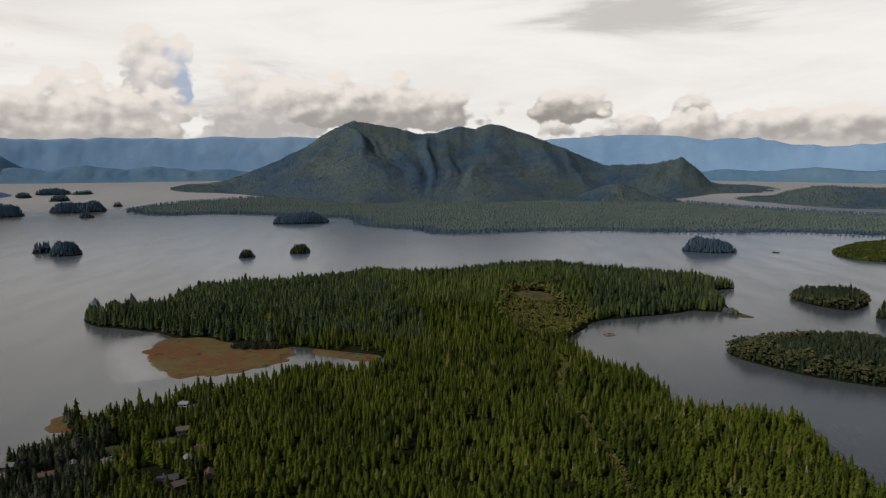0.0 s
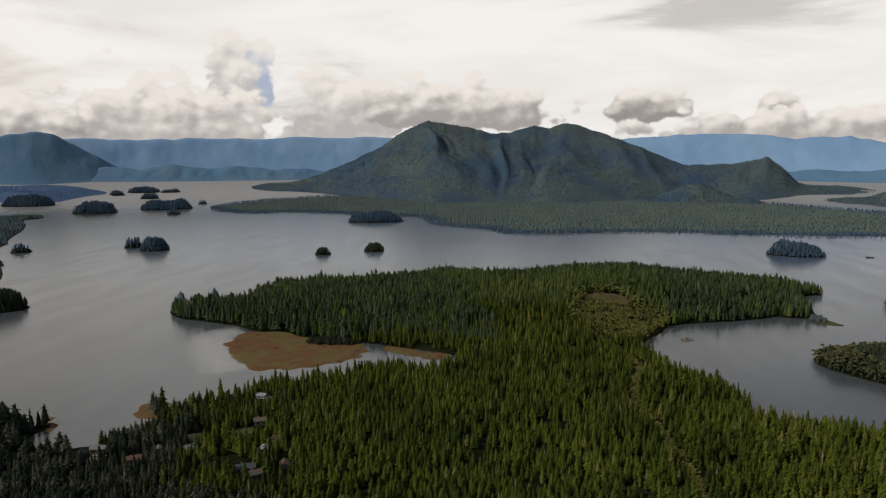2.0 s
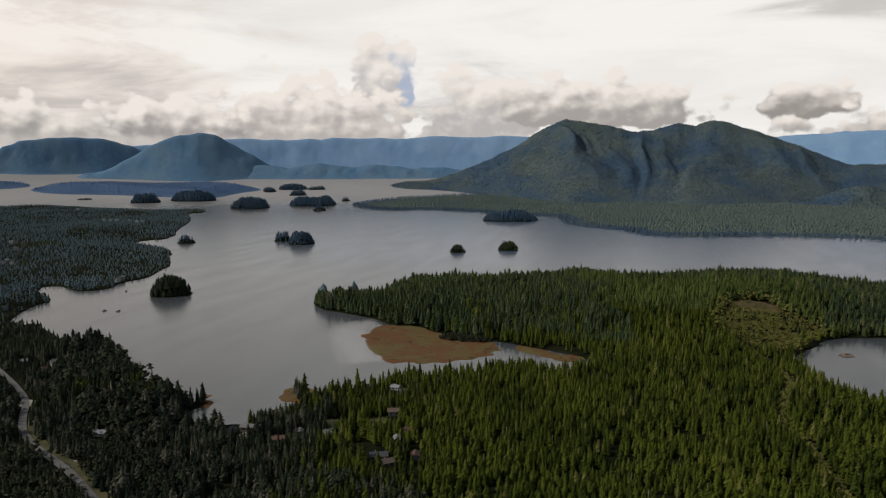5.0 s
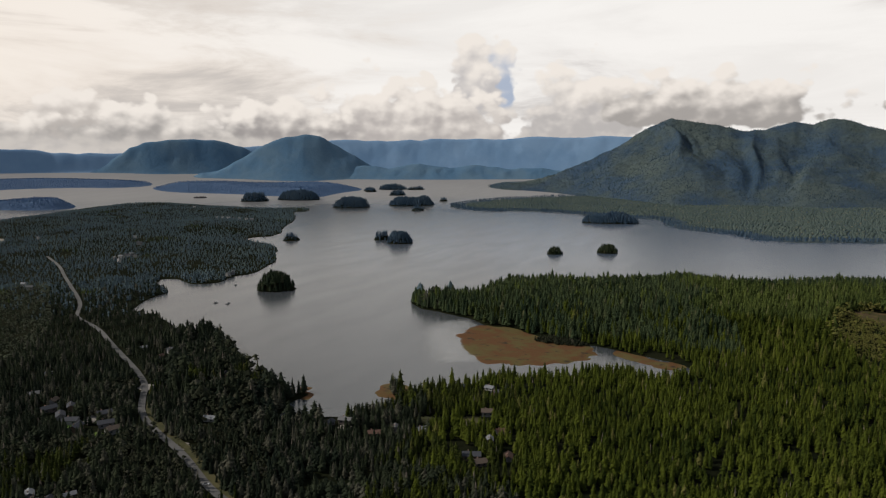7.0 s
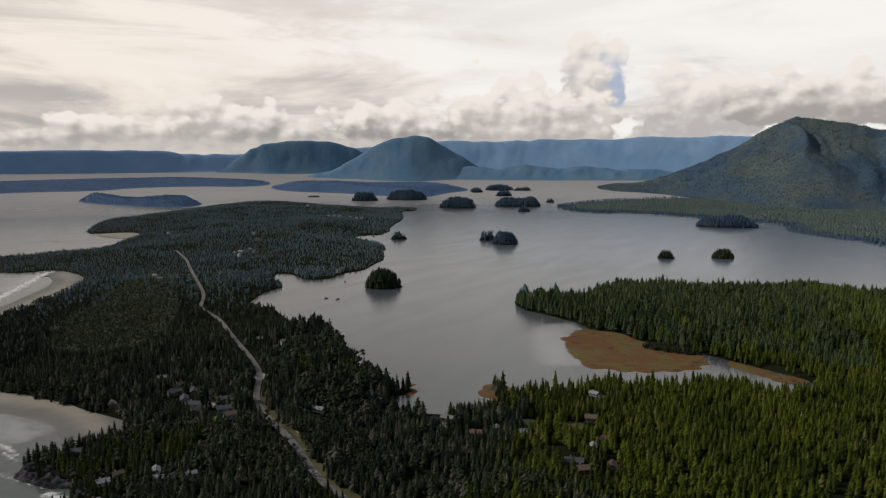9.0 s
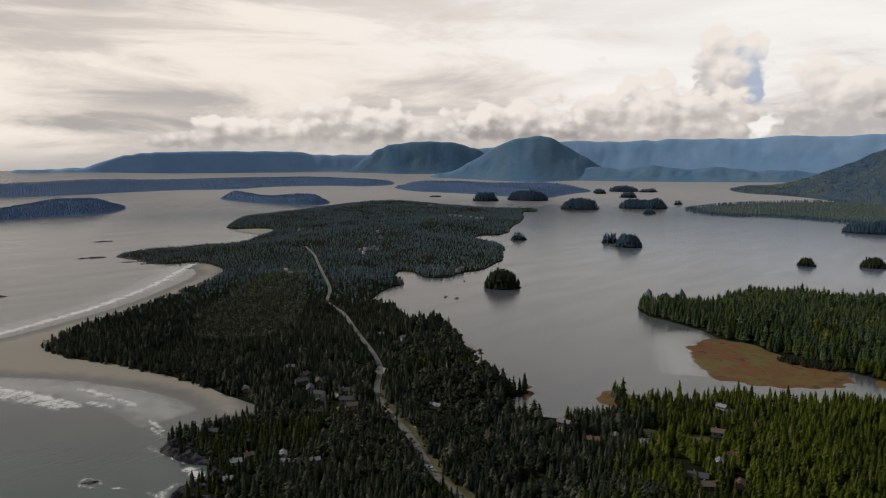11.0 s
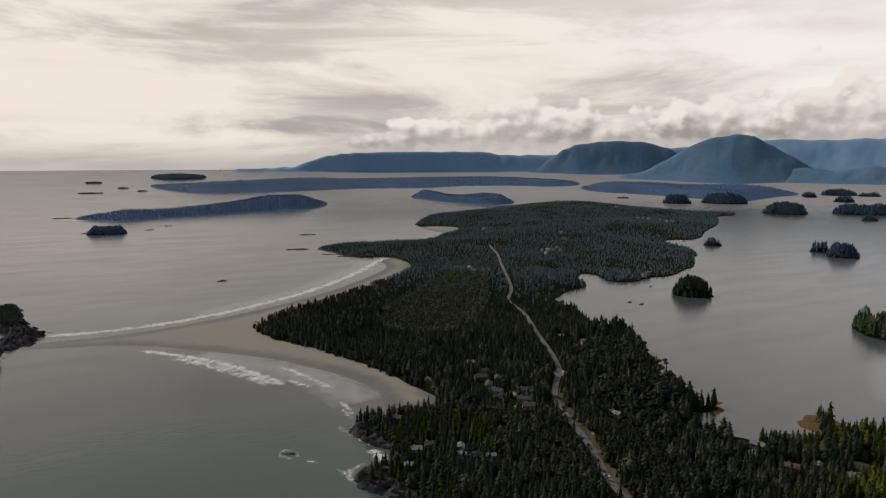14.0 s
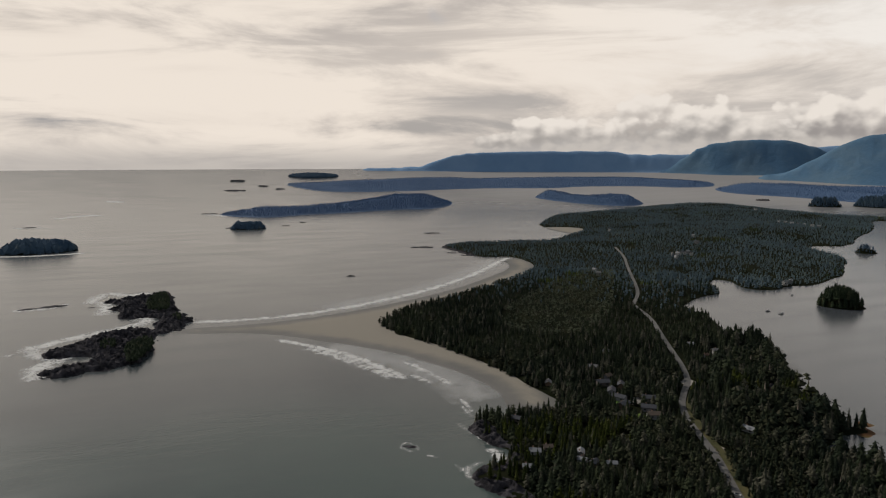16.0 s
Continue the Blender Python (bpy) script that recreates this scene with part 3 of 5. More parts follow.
ROAD = [(-245, 300), (-278, 313), (-298, 319), (-311, 323), (-330, 332), (-354, 346), (-378, 360), (-406, 373), (-436, 386), (-473, 406), (-505, 436), (-530, 463), (-572, 490), (-602, 507), (-680, 550), (-765, 600), (-820, 620), (-855, 635), (-880, 660), (-935, 705), (-1055, 780), (-1190, 865), (-1280, 925), (-1410, 990)]
ROAD_LINE = smooth_line(ROAD, 3, False)
TRAIL = smooth_line([(95, 860), (110, 805), (125, 755), (130, 710), (115, 665), (105, 620), (105, 575), (115, 545), (115, 515), (120, 480), (120, 440), (120, 410)], 2, False)
CLEARING = smooth_line([(100, 1035), (150, 1045), (170, 995), (205, 975), (200, 920), (165, 875), (140, 830), (115, 845), (90, 875), (75, 920)], 2)
BOG = smooth_line([(-700, 440), (-820, 560), (-1000, 690), (-1150, 790), (-1050, 640), (-900, 470), (-780, 380)], 2)
DARK_WEST = smooth_line([(-520, 330), (-870, 245), (-1000, 380), (-1200, 640), (-1100, 640), (-820, 380), (-600, 400)], 1)


def land_height(x, y, d):
    """Height of the peninsula: a low bank, then rolling ground, level along the road."""
    h = np.where(d > 0, 3.5 * (1 - np.exp(-np.maximum(d, 0) / 9)), np.maximum(d * 0.35, -5))
    hills = step(15, 160, d) * (14 * fbm(x / 260, y / 260, 3, 3) - 3)
    far = step(1500, 2300, np.hypot(x, y)) * step(30, 250, d) * 34 * fbm(x / 420, y / 420, 2, 8)
    far = far + 11 * step(10, 90, d) * step(850, 1100, np.hypot(x, y)) * step(-640, -540, x) * step(640, 700, y)
    far = far + 5 * step(8, 70, d) * step(120, 190, x) * (1 - step(760, 850, y))
    road, _ = line_distance(x, y, ROAD_LINE[::4])
    return h + hills * step(14, 70, road) + far


def shore_in(x, y):
    return inside(x, y, PENINSULA) + 6 * (fbm(x / 45, y / 45, 3, 5) - 0.5) * 2


tagged(sheet("ground", PENINSULA, 9.0, land_height, FLOOR), "near-black forest floor of the peninsula, shade put into its colour", "ground", kind="structure")

# forest of the peninsula, thinner and lower with distance
HOUSES_AT = []  # filled by the hamlets below: (x, y, turn, length, width, roof index, wall index)


def hamlet(*rows):
    HOUSES_AT.extend(rows)


# the hamlet by the inlet, homes along the bay, the resort lodges, houses on the cape
hamlet((-184, 442, 23, 16, 8, 0, 0), (-175, 436, 42, 11, 8, 2, 3), (-160, 453, 109, 11, 7, 4, 2), (-228, 591, -4, 10, 7, 1, 1), (-218, 580, 81, 9, 7, 3, 0), (-253, 586, 33, 9, 7, 0, 3), (-206, 530, 21, 13, 8, 2, 2), (-182, 497, 40, 9, 7, 4, 1), (-184, 478, 111, 9, 6, 1, 0), (-305, 463, 8, 13, 7, 3, 3), (-315, 454, 95, 12, 7, 0, 2), (-334, 459, 46, 11, 7, 2, 1), (-271, 451, 31, 12, 7, 4, 0), (-240, 474, 47, 10, 7, 1, 3), (-261, 468, 119, 9, 7, 3, 2))
hamlet((-410, 420, 19, 12, 7, 1, 1), (-469, 460, 106, 11, 7, 2, 0), (-474, 513, 53, 10, 7, 4, 3), (-502, 555, 42, 9, 6, 1, 2), (-596, 558, 67, 13, 8, 3, 1), (-583, 583, 135, 12, 8, 0, 0), (-609, 592, 21, 10, 7, 2, 3), (-590, 537, 108, 9, 6, 4, 2), (-634, 554, 59, 9, 6, 1, 1), (-484, 521, 133, 10, 7, 0, 2), (-445, 514, 16, 9, 6, 2, 1), (-413, 463, 102, 9, 6, 4, 0))
hamlet((-594, 395, 56, 12, 7, 3, 0), (-548, 376, 75, 15, 8, 0, 3), (-525, 370, 145, 15, 8, 0, 2), (-507, 366, 29, 15, 8, 0, 1), (-490, 358, 114, 14, 8, 0, 0), (-496, 389, 62, 14, 8, 0, 3), (-476, 374, 52, 15, 8, 0, 2), (-460, 368, 71, 15, 8, 2, 1), (-536, 388, 144, 13, 7, 0, 0), (-633, 438, 30, 9, 6, 1, 3), (-572, 330, 150, 10, 7, 3, 0), (-564, 392, 116, 11, 7, 2, 2))
hamlet((-435, 241, 61, 10, 7, 1, 1), (-437, 253, 80, 8, 6, 2, 3), (-419, 270, 147, 10, 6, 1, 2), (-407, 264, 32, 8, 6, 1, 1), (-400, 269, 116, 8, 6, 0, 0), (-393, 279, 65, 9, 5, 1, 3), (-413, 223, 62, 8, 6, 1, 2), (-498, 258, 39, 11, 7, 0, 3))

OPEN_SPOTS = [(-209, 512, 14), (-245, 497, 12), (-501, 378, 9), (-483, 365, 8), (-506, 362, 7), (-468, 358, 7), (-525, 460, 9), (-391, 369, 9), (-300, 452, 8), (-322, 470, 9), (-395, 405, 10)]


def forest_mask(x, y):
    """Spots where trees stand: off the road, the trail, the roofs and the open ground."""
    road, along = line_distance(x, y, ROAD_LINE)
    trail, _ = line_distance(x, y, TRAIL)
    ok = (road > np.where(along < 0.62, 5.6, 5.0)) & (trail > 4.5)
    for hx, hy, _, l, w, *_ in HOUSES_AT:
        r = math.hypot(hx, hy)
        ok &= (np.hypot(x - hx, y - hy) > 0.42 * l + 1.5) & (np.hypot(x - hx * (1 - 8 / r), y - hy * (1 - 8 / r)) > 0.5 * l)
    for hx, hy, r in OPEN_SPOTS:
        ok &= np.hypot(x - hx, y - hy) > r
    return ok


def bearing_of(x, y):
    return np.degrees(np.arctan2(-x, y))


CAPE = smooth_line([(-506, 215), (-485, 218), (-467, 221), (-455, 228), (-452, 235), (-441, 225), (-431, 214), (-431, 205), (-436, 202), (-430, 190), (-424, 183), (-411, 183), (-397, 189), (-391, 193), (-383, 196), (-378, 199), (-367, 212), (-395, 211), (-419, 203), (-423, 227), (-446, 241), (-468, 234), (-511, 238), (-509, 227)], 1)
HEATH = smooth_line([(98, 1040), (150, 1046), (172, 1000), (150, 985), (110, 1000)], 2)
TALL_SHORE = smooth_line([(-230, 470), (-250, 640), (-330, 560), (-310, 500), (-370, 470), (-400, 540), (-640, 660), (-640, 600), (-430, 400)], 1)


def plant_peninsula():
    xs, ys, rs = [], [], []
    for gap, near, far in ((9.5, 0, 390), (4.7, 390, 780), (5.6, 780, 1350), (8.4, 1350, 3200)):
        x, y = scatter((-2700, -330), (520, 2520), gap)
        r = np.hypot(x, y)
        bearing = bearing_of(x, y)
        sel = (r >= near) & (r < far) & ((r < 390) | (bearing > -36) & (bearing < 104))
        xs.append(x[sel]), ys.append(y[sel]), rs.append(r[sel])
    x, y, r = np.concatenate(xs), np.concatenate(ys), np.concatenate(rs)
    d = shore_in(x, y)
    keep = (fbm(x / 11, y / 11, 2, 71) < 0.66) & (d > 2.5) & forest_mask(x, y) & ((inside(x, y, CAPE) < 0) | (rng.uniform(0, 1, x.size) < 0.22) & (d > 4))
    x, y, r, d = x[keep], y[keep], r[keep], d[keep]
    n = x.size
    z = land_height(x, y, d) + rise(x, y) - 0.4
    open_d, bog, tall_d = inside(x, y, CLEARING), inside(x, y, BOG), inside(x, y, TALL_SHORE)
    height = (8.2 + 4.8 * fbm(x / 120, y / 120, 3, 21) + rng.normal(0, 1.1, n)) * rng.uniform(0.75, 1.2, n)
    height *= 1 + 0.30 * (rng.uniform(0, 1, n) > 0.95)
    height *= np.where(tall_d > 0, np.where(x < -400, 1.65, 1.18), 1.0) * (1 + 0.30 * step(90, 170, x) * (1 - step(780, 860, y)))
    north = step(760, 900, y) * step(-600, -560, x)
    height *= 1 + north * (0.38 + 0.35 * step(-60, -240, x))
    height *= np.where((r > 900) & (x < -600), 0.72, 1.0)
    height = np.where(open_d > 0, rng.uniform(3.0, 7.0, n), height)
    height = np.where(bog > 0, rng.uniform(3, 7, n), height)
    height = np.maximum(height * np.where(r > 1350, 0.72, 1.0), 2.0)
    bearing = bearing_of(x, y)
    dice = rng.uniform(0, 1, n)
    leafy = (open_d > -8) & (dice < 0.75) | (bog > -12) & (dice < 0.7) | (fbm(x / 60, y / 60, 3, 33) > 0.62) & (bearing > 40) & (dice < 0.5)
    gone = (inside(x, y, HEATH) + 22 * (fbm(x / 16, y / 16, 2, 81) - 0.5) > 0) & (rng.uniform(0, 1, n) < 0.75)
    spots = np.stack([x, y, z], 1)
    near_stand = (x > -115) & (x < 85) & (y < 452) & (y > 402) & ~leafy
    near_stand &= np.cumsum(near_stand & (rng.uniform(0, 1, n) < 0.9)) <= 300
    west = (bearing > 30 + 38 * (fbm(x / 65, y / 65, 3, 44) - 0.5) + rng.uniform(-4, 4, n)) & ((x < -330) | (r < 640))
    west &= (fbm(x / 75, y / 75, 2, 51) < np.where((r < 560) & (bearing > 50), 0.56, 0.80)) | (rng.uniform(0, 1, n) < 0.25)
    blue = ~west & (y > 800 + 60 * (fbm(x / 50, y / 50, 2, 91) - 0.5)) & ((x < -20 - 0.25 * (y - 800) + 120 * (fbm(x / 70, y / 70, 2, 92) - 0.5)) | (y > 1190 + 90 * (fbm(x / 60, y / 60, 2, 94) - 0.5)) | (x > 225 + 60 * (fbm(x / 50, y / 50, 2, 96) - 0.5)) & (y > 900))
    r_town = r + rng.uniform(-170, 170, n)
    blue &= rng.uniform(0, 1, n) < 0.8
    edge = 1000 + 350 * rng.uniform(0, 1, n)
    coast = ~west & (bearing > 25 + 26 * (fbm(x / 40, y / 40, 2, 93) - 0.5) + rng.uniform(-4, 4, n)) & (r < 950)
    round_crown = west & (r >= 390) & (r_town < 950) & (fbm(x / 35, y / 35, 2, 95) + rng.uniform(-0.2, 0.2, n) > 0.55)
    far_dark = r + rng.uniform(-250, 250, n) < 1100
    sets = (
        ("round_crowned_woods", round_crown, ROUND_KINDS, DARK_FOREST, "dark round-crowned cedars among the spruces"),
        ("conifer_forest", r < 390, FAR_KINDS, FOREST, "conifer forest below the lookout"),
        ("mixed_forest", (r >= 390) & (r < 950) & ~west & coast, MID_KINDS, MIXED_FOREST, "olive-green mixed forest of the cape"),
        ("conifer_forest", (r >= 390) & (r < 620) & ~west & ~coast, NEAR_KINDS, FOREST, "dense yellow-green conifer forest"),
        ("spruce_forest", (r >= 620) & blue, MID_KINDS, NORTH_FOREST, "spruce forest on the north shore, blue-green haze in its colour"),
        ("conifer_forest", (r >= 620) & (r < 950) & ~west & ~blue & ~coast, MID_KINDS, FOREST, "dense green conifer forest"),
        ("conifer_forest", (r >= 950) & ~west & ~blue, MID_KINDS, HEADLAND, "distant green conifer forest on the peninsula"),
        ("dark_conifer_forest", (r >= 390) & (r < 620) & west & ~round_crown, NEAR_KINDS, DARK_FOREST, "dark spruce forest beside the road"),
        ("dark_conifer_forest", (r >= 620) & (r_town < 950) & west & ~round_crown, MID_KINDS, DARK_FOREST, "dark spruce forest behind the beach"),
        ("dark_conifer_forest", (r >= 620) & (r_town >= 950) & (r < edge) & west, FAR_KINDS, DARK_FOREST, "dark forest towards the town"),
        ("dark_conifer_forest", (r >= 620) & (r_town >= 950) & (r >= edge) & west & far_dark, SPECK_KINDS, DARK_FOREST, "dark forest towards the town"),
        ("dark_conifer_forest", (r >= 620) & (r_town >= 950) & (r >= edge) & west & ~far_dark, SPECK_KINDS, TOWN_WOODS, "far forest round the town, tinted with haze"),
    )
    for name, sel, kinds, mat, label in sets:
        sel = sel & ~leafy & ~gone & ~near_stand
        ob = grove(name, spots[sel], height[sel], kinds, mat, wide=1.75 if kinds is TUFT_KINDS else 1.3 if kinds is FAR_KINDS or kinds is SPECK_KINDS else 1.08 if mat in (HEADLAND, NORTH_FOREST) else 0.94)
        if ob:
            tagged(ob, label, "forest")
    sel = (open_d > -8) & leafy & ~gone
    tagged(grove("heath_scrub", spots[sel], height[sel] * 0.8, LEAFY_KINDS, HEATH_SCRUB, wide=1.3), "olive scrub round a small heath", "scrub")
    sel = leafy & ~gone & (r >= 390) & (bog > -12)
    tagged(grove("bog_scrub", spots[sel], height[sel] * 0.8, LEAFY_KINDS, BOG_SCRUB, wide=1.25), "pale grey-green scrub of the bog behind the beach", "scrub")
    sel = leafy & ~gone & (r >= 390) & (open_d <= -8) & (bog <= -12)
    tagged(grove("alder_scrub", spots[sel], height[sel] * 0.85, LEAFY_KINDS, SCRUB, wide=1.25), "grey-green alder and bog scrub", "scrub")
    # low bright bushes fill the old trail and the clearing
    u = rng.uniform(0, 1, 900)
    k = (u * (len(TRAIL) - 1)).astype(int)
    p = TRAIL[k] + (TRAIL[k + 1] - TRAIL[k]) * rng.uniform(0, 1, (900, 1)) + rng.normal(0, 1.9, (900, 2))
    px, py = p[:, 0], p[:, 1]
    tagged(grove("trail_bushes", np.stack([px, py, land_height(px, py, shore_in(px, py)) - 0.2], 1), rng.uniform(2.5, 5.5, 900), LEAFY_KINDS, HEATH_SCRUB, wide=1.6), "low yellow-green bushes along an overgrown trail", "bushes")
    cx, cy = scatter(CLEARING.min(0) - 10, CLEARING.max(0) + 10, 3.6)
    sel = (inside(cx, cy, CLEARING) + 16 * (fbm(cx / 20, cy / 20, 2, 82) - 0.5) > 0) & (inside(cx, cy, HEATH) < 4) & (fbm(cx / 9, cy / 9, 2, 83) < 0.62)
    cx, cy = cx[sel], cy[sel]
    tagged(grove("heath_scrub", np.stack([cx, cy, land_height(cx, cy, shore_in(cx, cy)) - 0.2], 1), rng.uniform(2.5, 6.0, cx.size), LEAFY_KINDS, HEATH_SCRUB, wide=1.3), "yellow-olive bushes in the old clearing", "scrub")
    # bare grey snags stand among the spruces
    snag = (rng.uniform(0, 1, n) < 0.012) & (r > 390) & (r < 800) & ~leafy & ~gone
    tagged(grove("dead_snags", spots[snag], height[snag] * 1.25, [conifer(3, 3, 0.045, 0.5, 0.2, 150)], BARK), "bare grey dead trees among the conifers", "snag")
    return spots[near_stand & ~gone], height[near_stand & ~gone]


near_spots, near_heights = plant_peninsula()


def tree_kind(i):
    """A conifer of unit-size parts: trunk and crown."""
    root = new("conifer")
    h = 10.0 + 1.3 * (i % 3)
    v, f = TALL_KINDS[i % len(TALL_KINDS)]
    mesh_object("crown", v * h * np.array((1.1, 1.1, 1)), f, FOREST, root, "", False, np.full(len(v), (i * 0.37) % 0.9))
    n = 7
    a = np.arange(n) / n * 6.2832
    tv = np.concatenate([np.stack([rr * np.cos(a), rr * np.sin(a), np.full(n, zz)], 1) for rr, zz in ((0.26, -0.6), (0.18, h * 0.4), (0.04, h * 0.95))])
    tf = [(k + n * j, (k + 1) % n + n * j, (k + 1) % n + n * (j + 1), k + n * (j + 1)) for j in range(2) for k in range(n)]
    mesh_object("trunk", tv, tf, BARK, root)
    return tagged(root, "tall yellow-green conifer in the dense forest", "tree", "conifers nearest the lookout")


def plant_near():
    kinds = [tree_kind(i) for i in range(7)]
    for i, (p, h) in enumerate(list(zip(near_spots, near_heights))[:300]):
        k = kinds[i % 7]
        if i < 7:
            k.matrix_world = pose(*p, 0, 0, i * 51)
        else:
            copy_thing(k, pose(*p, 0, 0, i * 47 % 360))


plant_near()

# ---- beach, marshes ----
BEACH = smooth_line([(-1145, 620), (-1260, 710), (-1335, 730), (-1380, 715), (-1380, 665), (-1315, 645), (-1255, 620), (-1195, 560), (-1085, 435), (-1015, 315), (-975, 215), (-955, 135), (-950, 60), (-960, 0), (-935, -25), (-915, -10), (-885, 85), (-855, 120), (-815, 155), (-780, 185), (-730, 225), (-690, 240), (-645, 260), (-600, 270), (-565, 270), (-530, 255), (-505, 285), (-510, 325), (-560, 340)], 2)
tagged(sheet("beach", BEACH, 7.0, lambda x, y, d: np.clip(d * 0.035 - 0.3, -1.5, 1.6), SAND, ragged=1.5), "broad wet sand beach with a sandbar", "beach", kind="structure")
COVE_BEACH = smooth_line([(-1925, 1225), (-1980, 1130), (-1940, 1085), (-1860, 1085), (-1790, 1075), (-1750, 1110), (-1800, 1190)], 2)
tagged(sheet("beach", COVE_BEACH, 9.0, lambda x, y, d: np.clip(d * 0.05 - 0.3, -1.5, 4.2), SAND, ragged=6.0), "small pale sand beach in a cove of the headland", "beach", kind="structure")
MARSH = smooth_line([(-325, 835), (-355, 820), (-350, 790), (-330, 755), (-290, 705), (-270, 685), (-255, 680), (-240, 690), (-220, 695), (-195, 715), (-170, 745), (-170, 780), (-190, 800), (-245, 808), (-265, 828), (-295, 848)], 1)
MARSH_EAST = smooth_line([(-155, 800), (-130, 785), (-105, 775), (-68, 765), (-72, 748), (-105, 745), (-140, 762)], 1)
for ring, label in ((MARSH, "rust-coloured tidal marsh grass"), (MARSH_EAST, "strip of rust-coloured marsh by the lagoon"),
                    (smooth_line([(-318, 578), (-328, 570), (-322, 548), (-296, 532), (-288, 556)], 1), "patch of rust-coloured marsh on the shore"),
                    (smooth_line([(-385, 505), (-372, 508), (-378, 522), (-392, 534), (-404, 530)], 1), "small rusty grass spit")):
    tagged(sheet("marsh", ring, 5.0, lambda x, y, d: np.clip(d * 0.06, -1, 0.5) + 0.9 * (fbm(x / 14, y / 14, 3, 2) - 0.45), MARSH_GRASS, ragged=20.0 if ring is MARSH else 9.0), label, "marsh", kind="structure")

# ---- islands ----
EAST_ISLE = [(335, 800), (320, 765), (335, 735), (360, 700), (380, 680), (400, 665), (430, 650), (465, 645), (555, 775), (525, 810), (445, 820), (385, 815), (340, 795)]
EAST_ISLE_B = [(545, 1075), (560, 1030), (580, 995), (615, 1000), (655, 1050), (665, 1070), (640, 1100), (580, 1110), (560, 1105)]
EAST_ISLE_C = [(915, 1635), (890, 1540), (915, 1480), (995, 1455), (1185, 1695), (1190, 1790), (1085, 1785), (985, 1705)]
ISLE_W = [(-2895, 150), (-2760, 205), (-2650, 340), (-2765, 485), (-2775, 620), (-2895, 900), (-2840, 1035), (-2995, 1210), (-3190, 1265), (-3175, 1160), (-3290, 1020), (-3120, 700), (-2965, 520), (-2950, 375), (-2930, 260)]
ISLE_G = [(-3150, 1695), (-2935, 1735), (-2770, 1790), (-2650, 1865), (-2620, 1985), (-2770, 2090), (-2960, 2045), (-2940, 1900), (-3140, 1895), (-3215, 1800)]
LONG_ISLE = [(-4215, 575), (-3885, 685), (-3715, 835), (-3655, 1265), (-3630, 1670), (-3440, 2015), (-3455, 2195), (-3280, 2490), (-3125, 2600), (-3040, 2795), (-3210, 2905), (-3395, 2820), (-3675, 2615), (-3835, 2305), (-4025, 1810), (-4120, 1505), (-4140, 935)]
FLATS = [(-3000, 2705), (-2800, 2655), (-2590, 2755), (-2420, 2815), (-2025, 2855), (-2070, 3120), (-2005, 3330), (-2255, 3400), (-2525, 3225), (-2775, 3045), (-3015, 2865)]
FORELAND = [(-1350, 2940), (-1250, 2775), (-1065, 2650), (-965, 2730), (-860, 2760), (-660, 2675), (-510, 2575), (-345, 2600), (-300, 2310), (-150, 2180), (-70, 2145), (-30, 2015), (75, 2015), (180, 2060), (300, 2095), (495, 2125), (605, 2075), (860, 2045), (1075, 2075), (1260, 1970), (1400, 1875), (1895, 2545), (1680, 2635), (1440, 2885), (1270, 3060), (900, 3600), (-600, 3700), (-1150, 3350)]


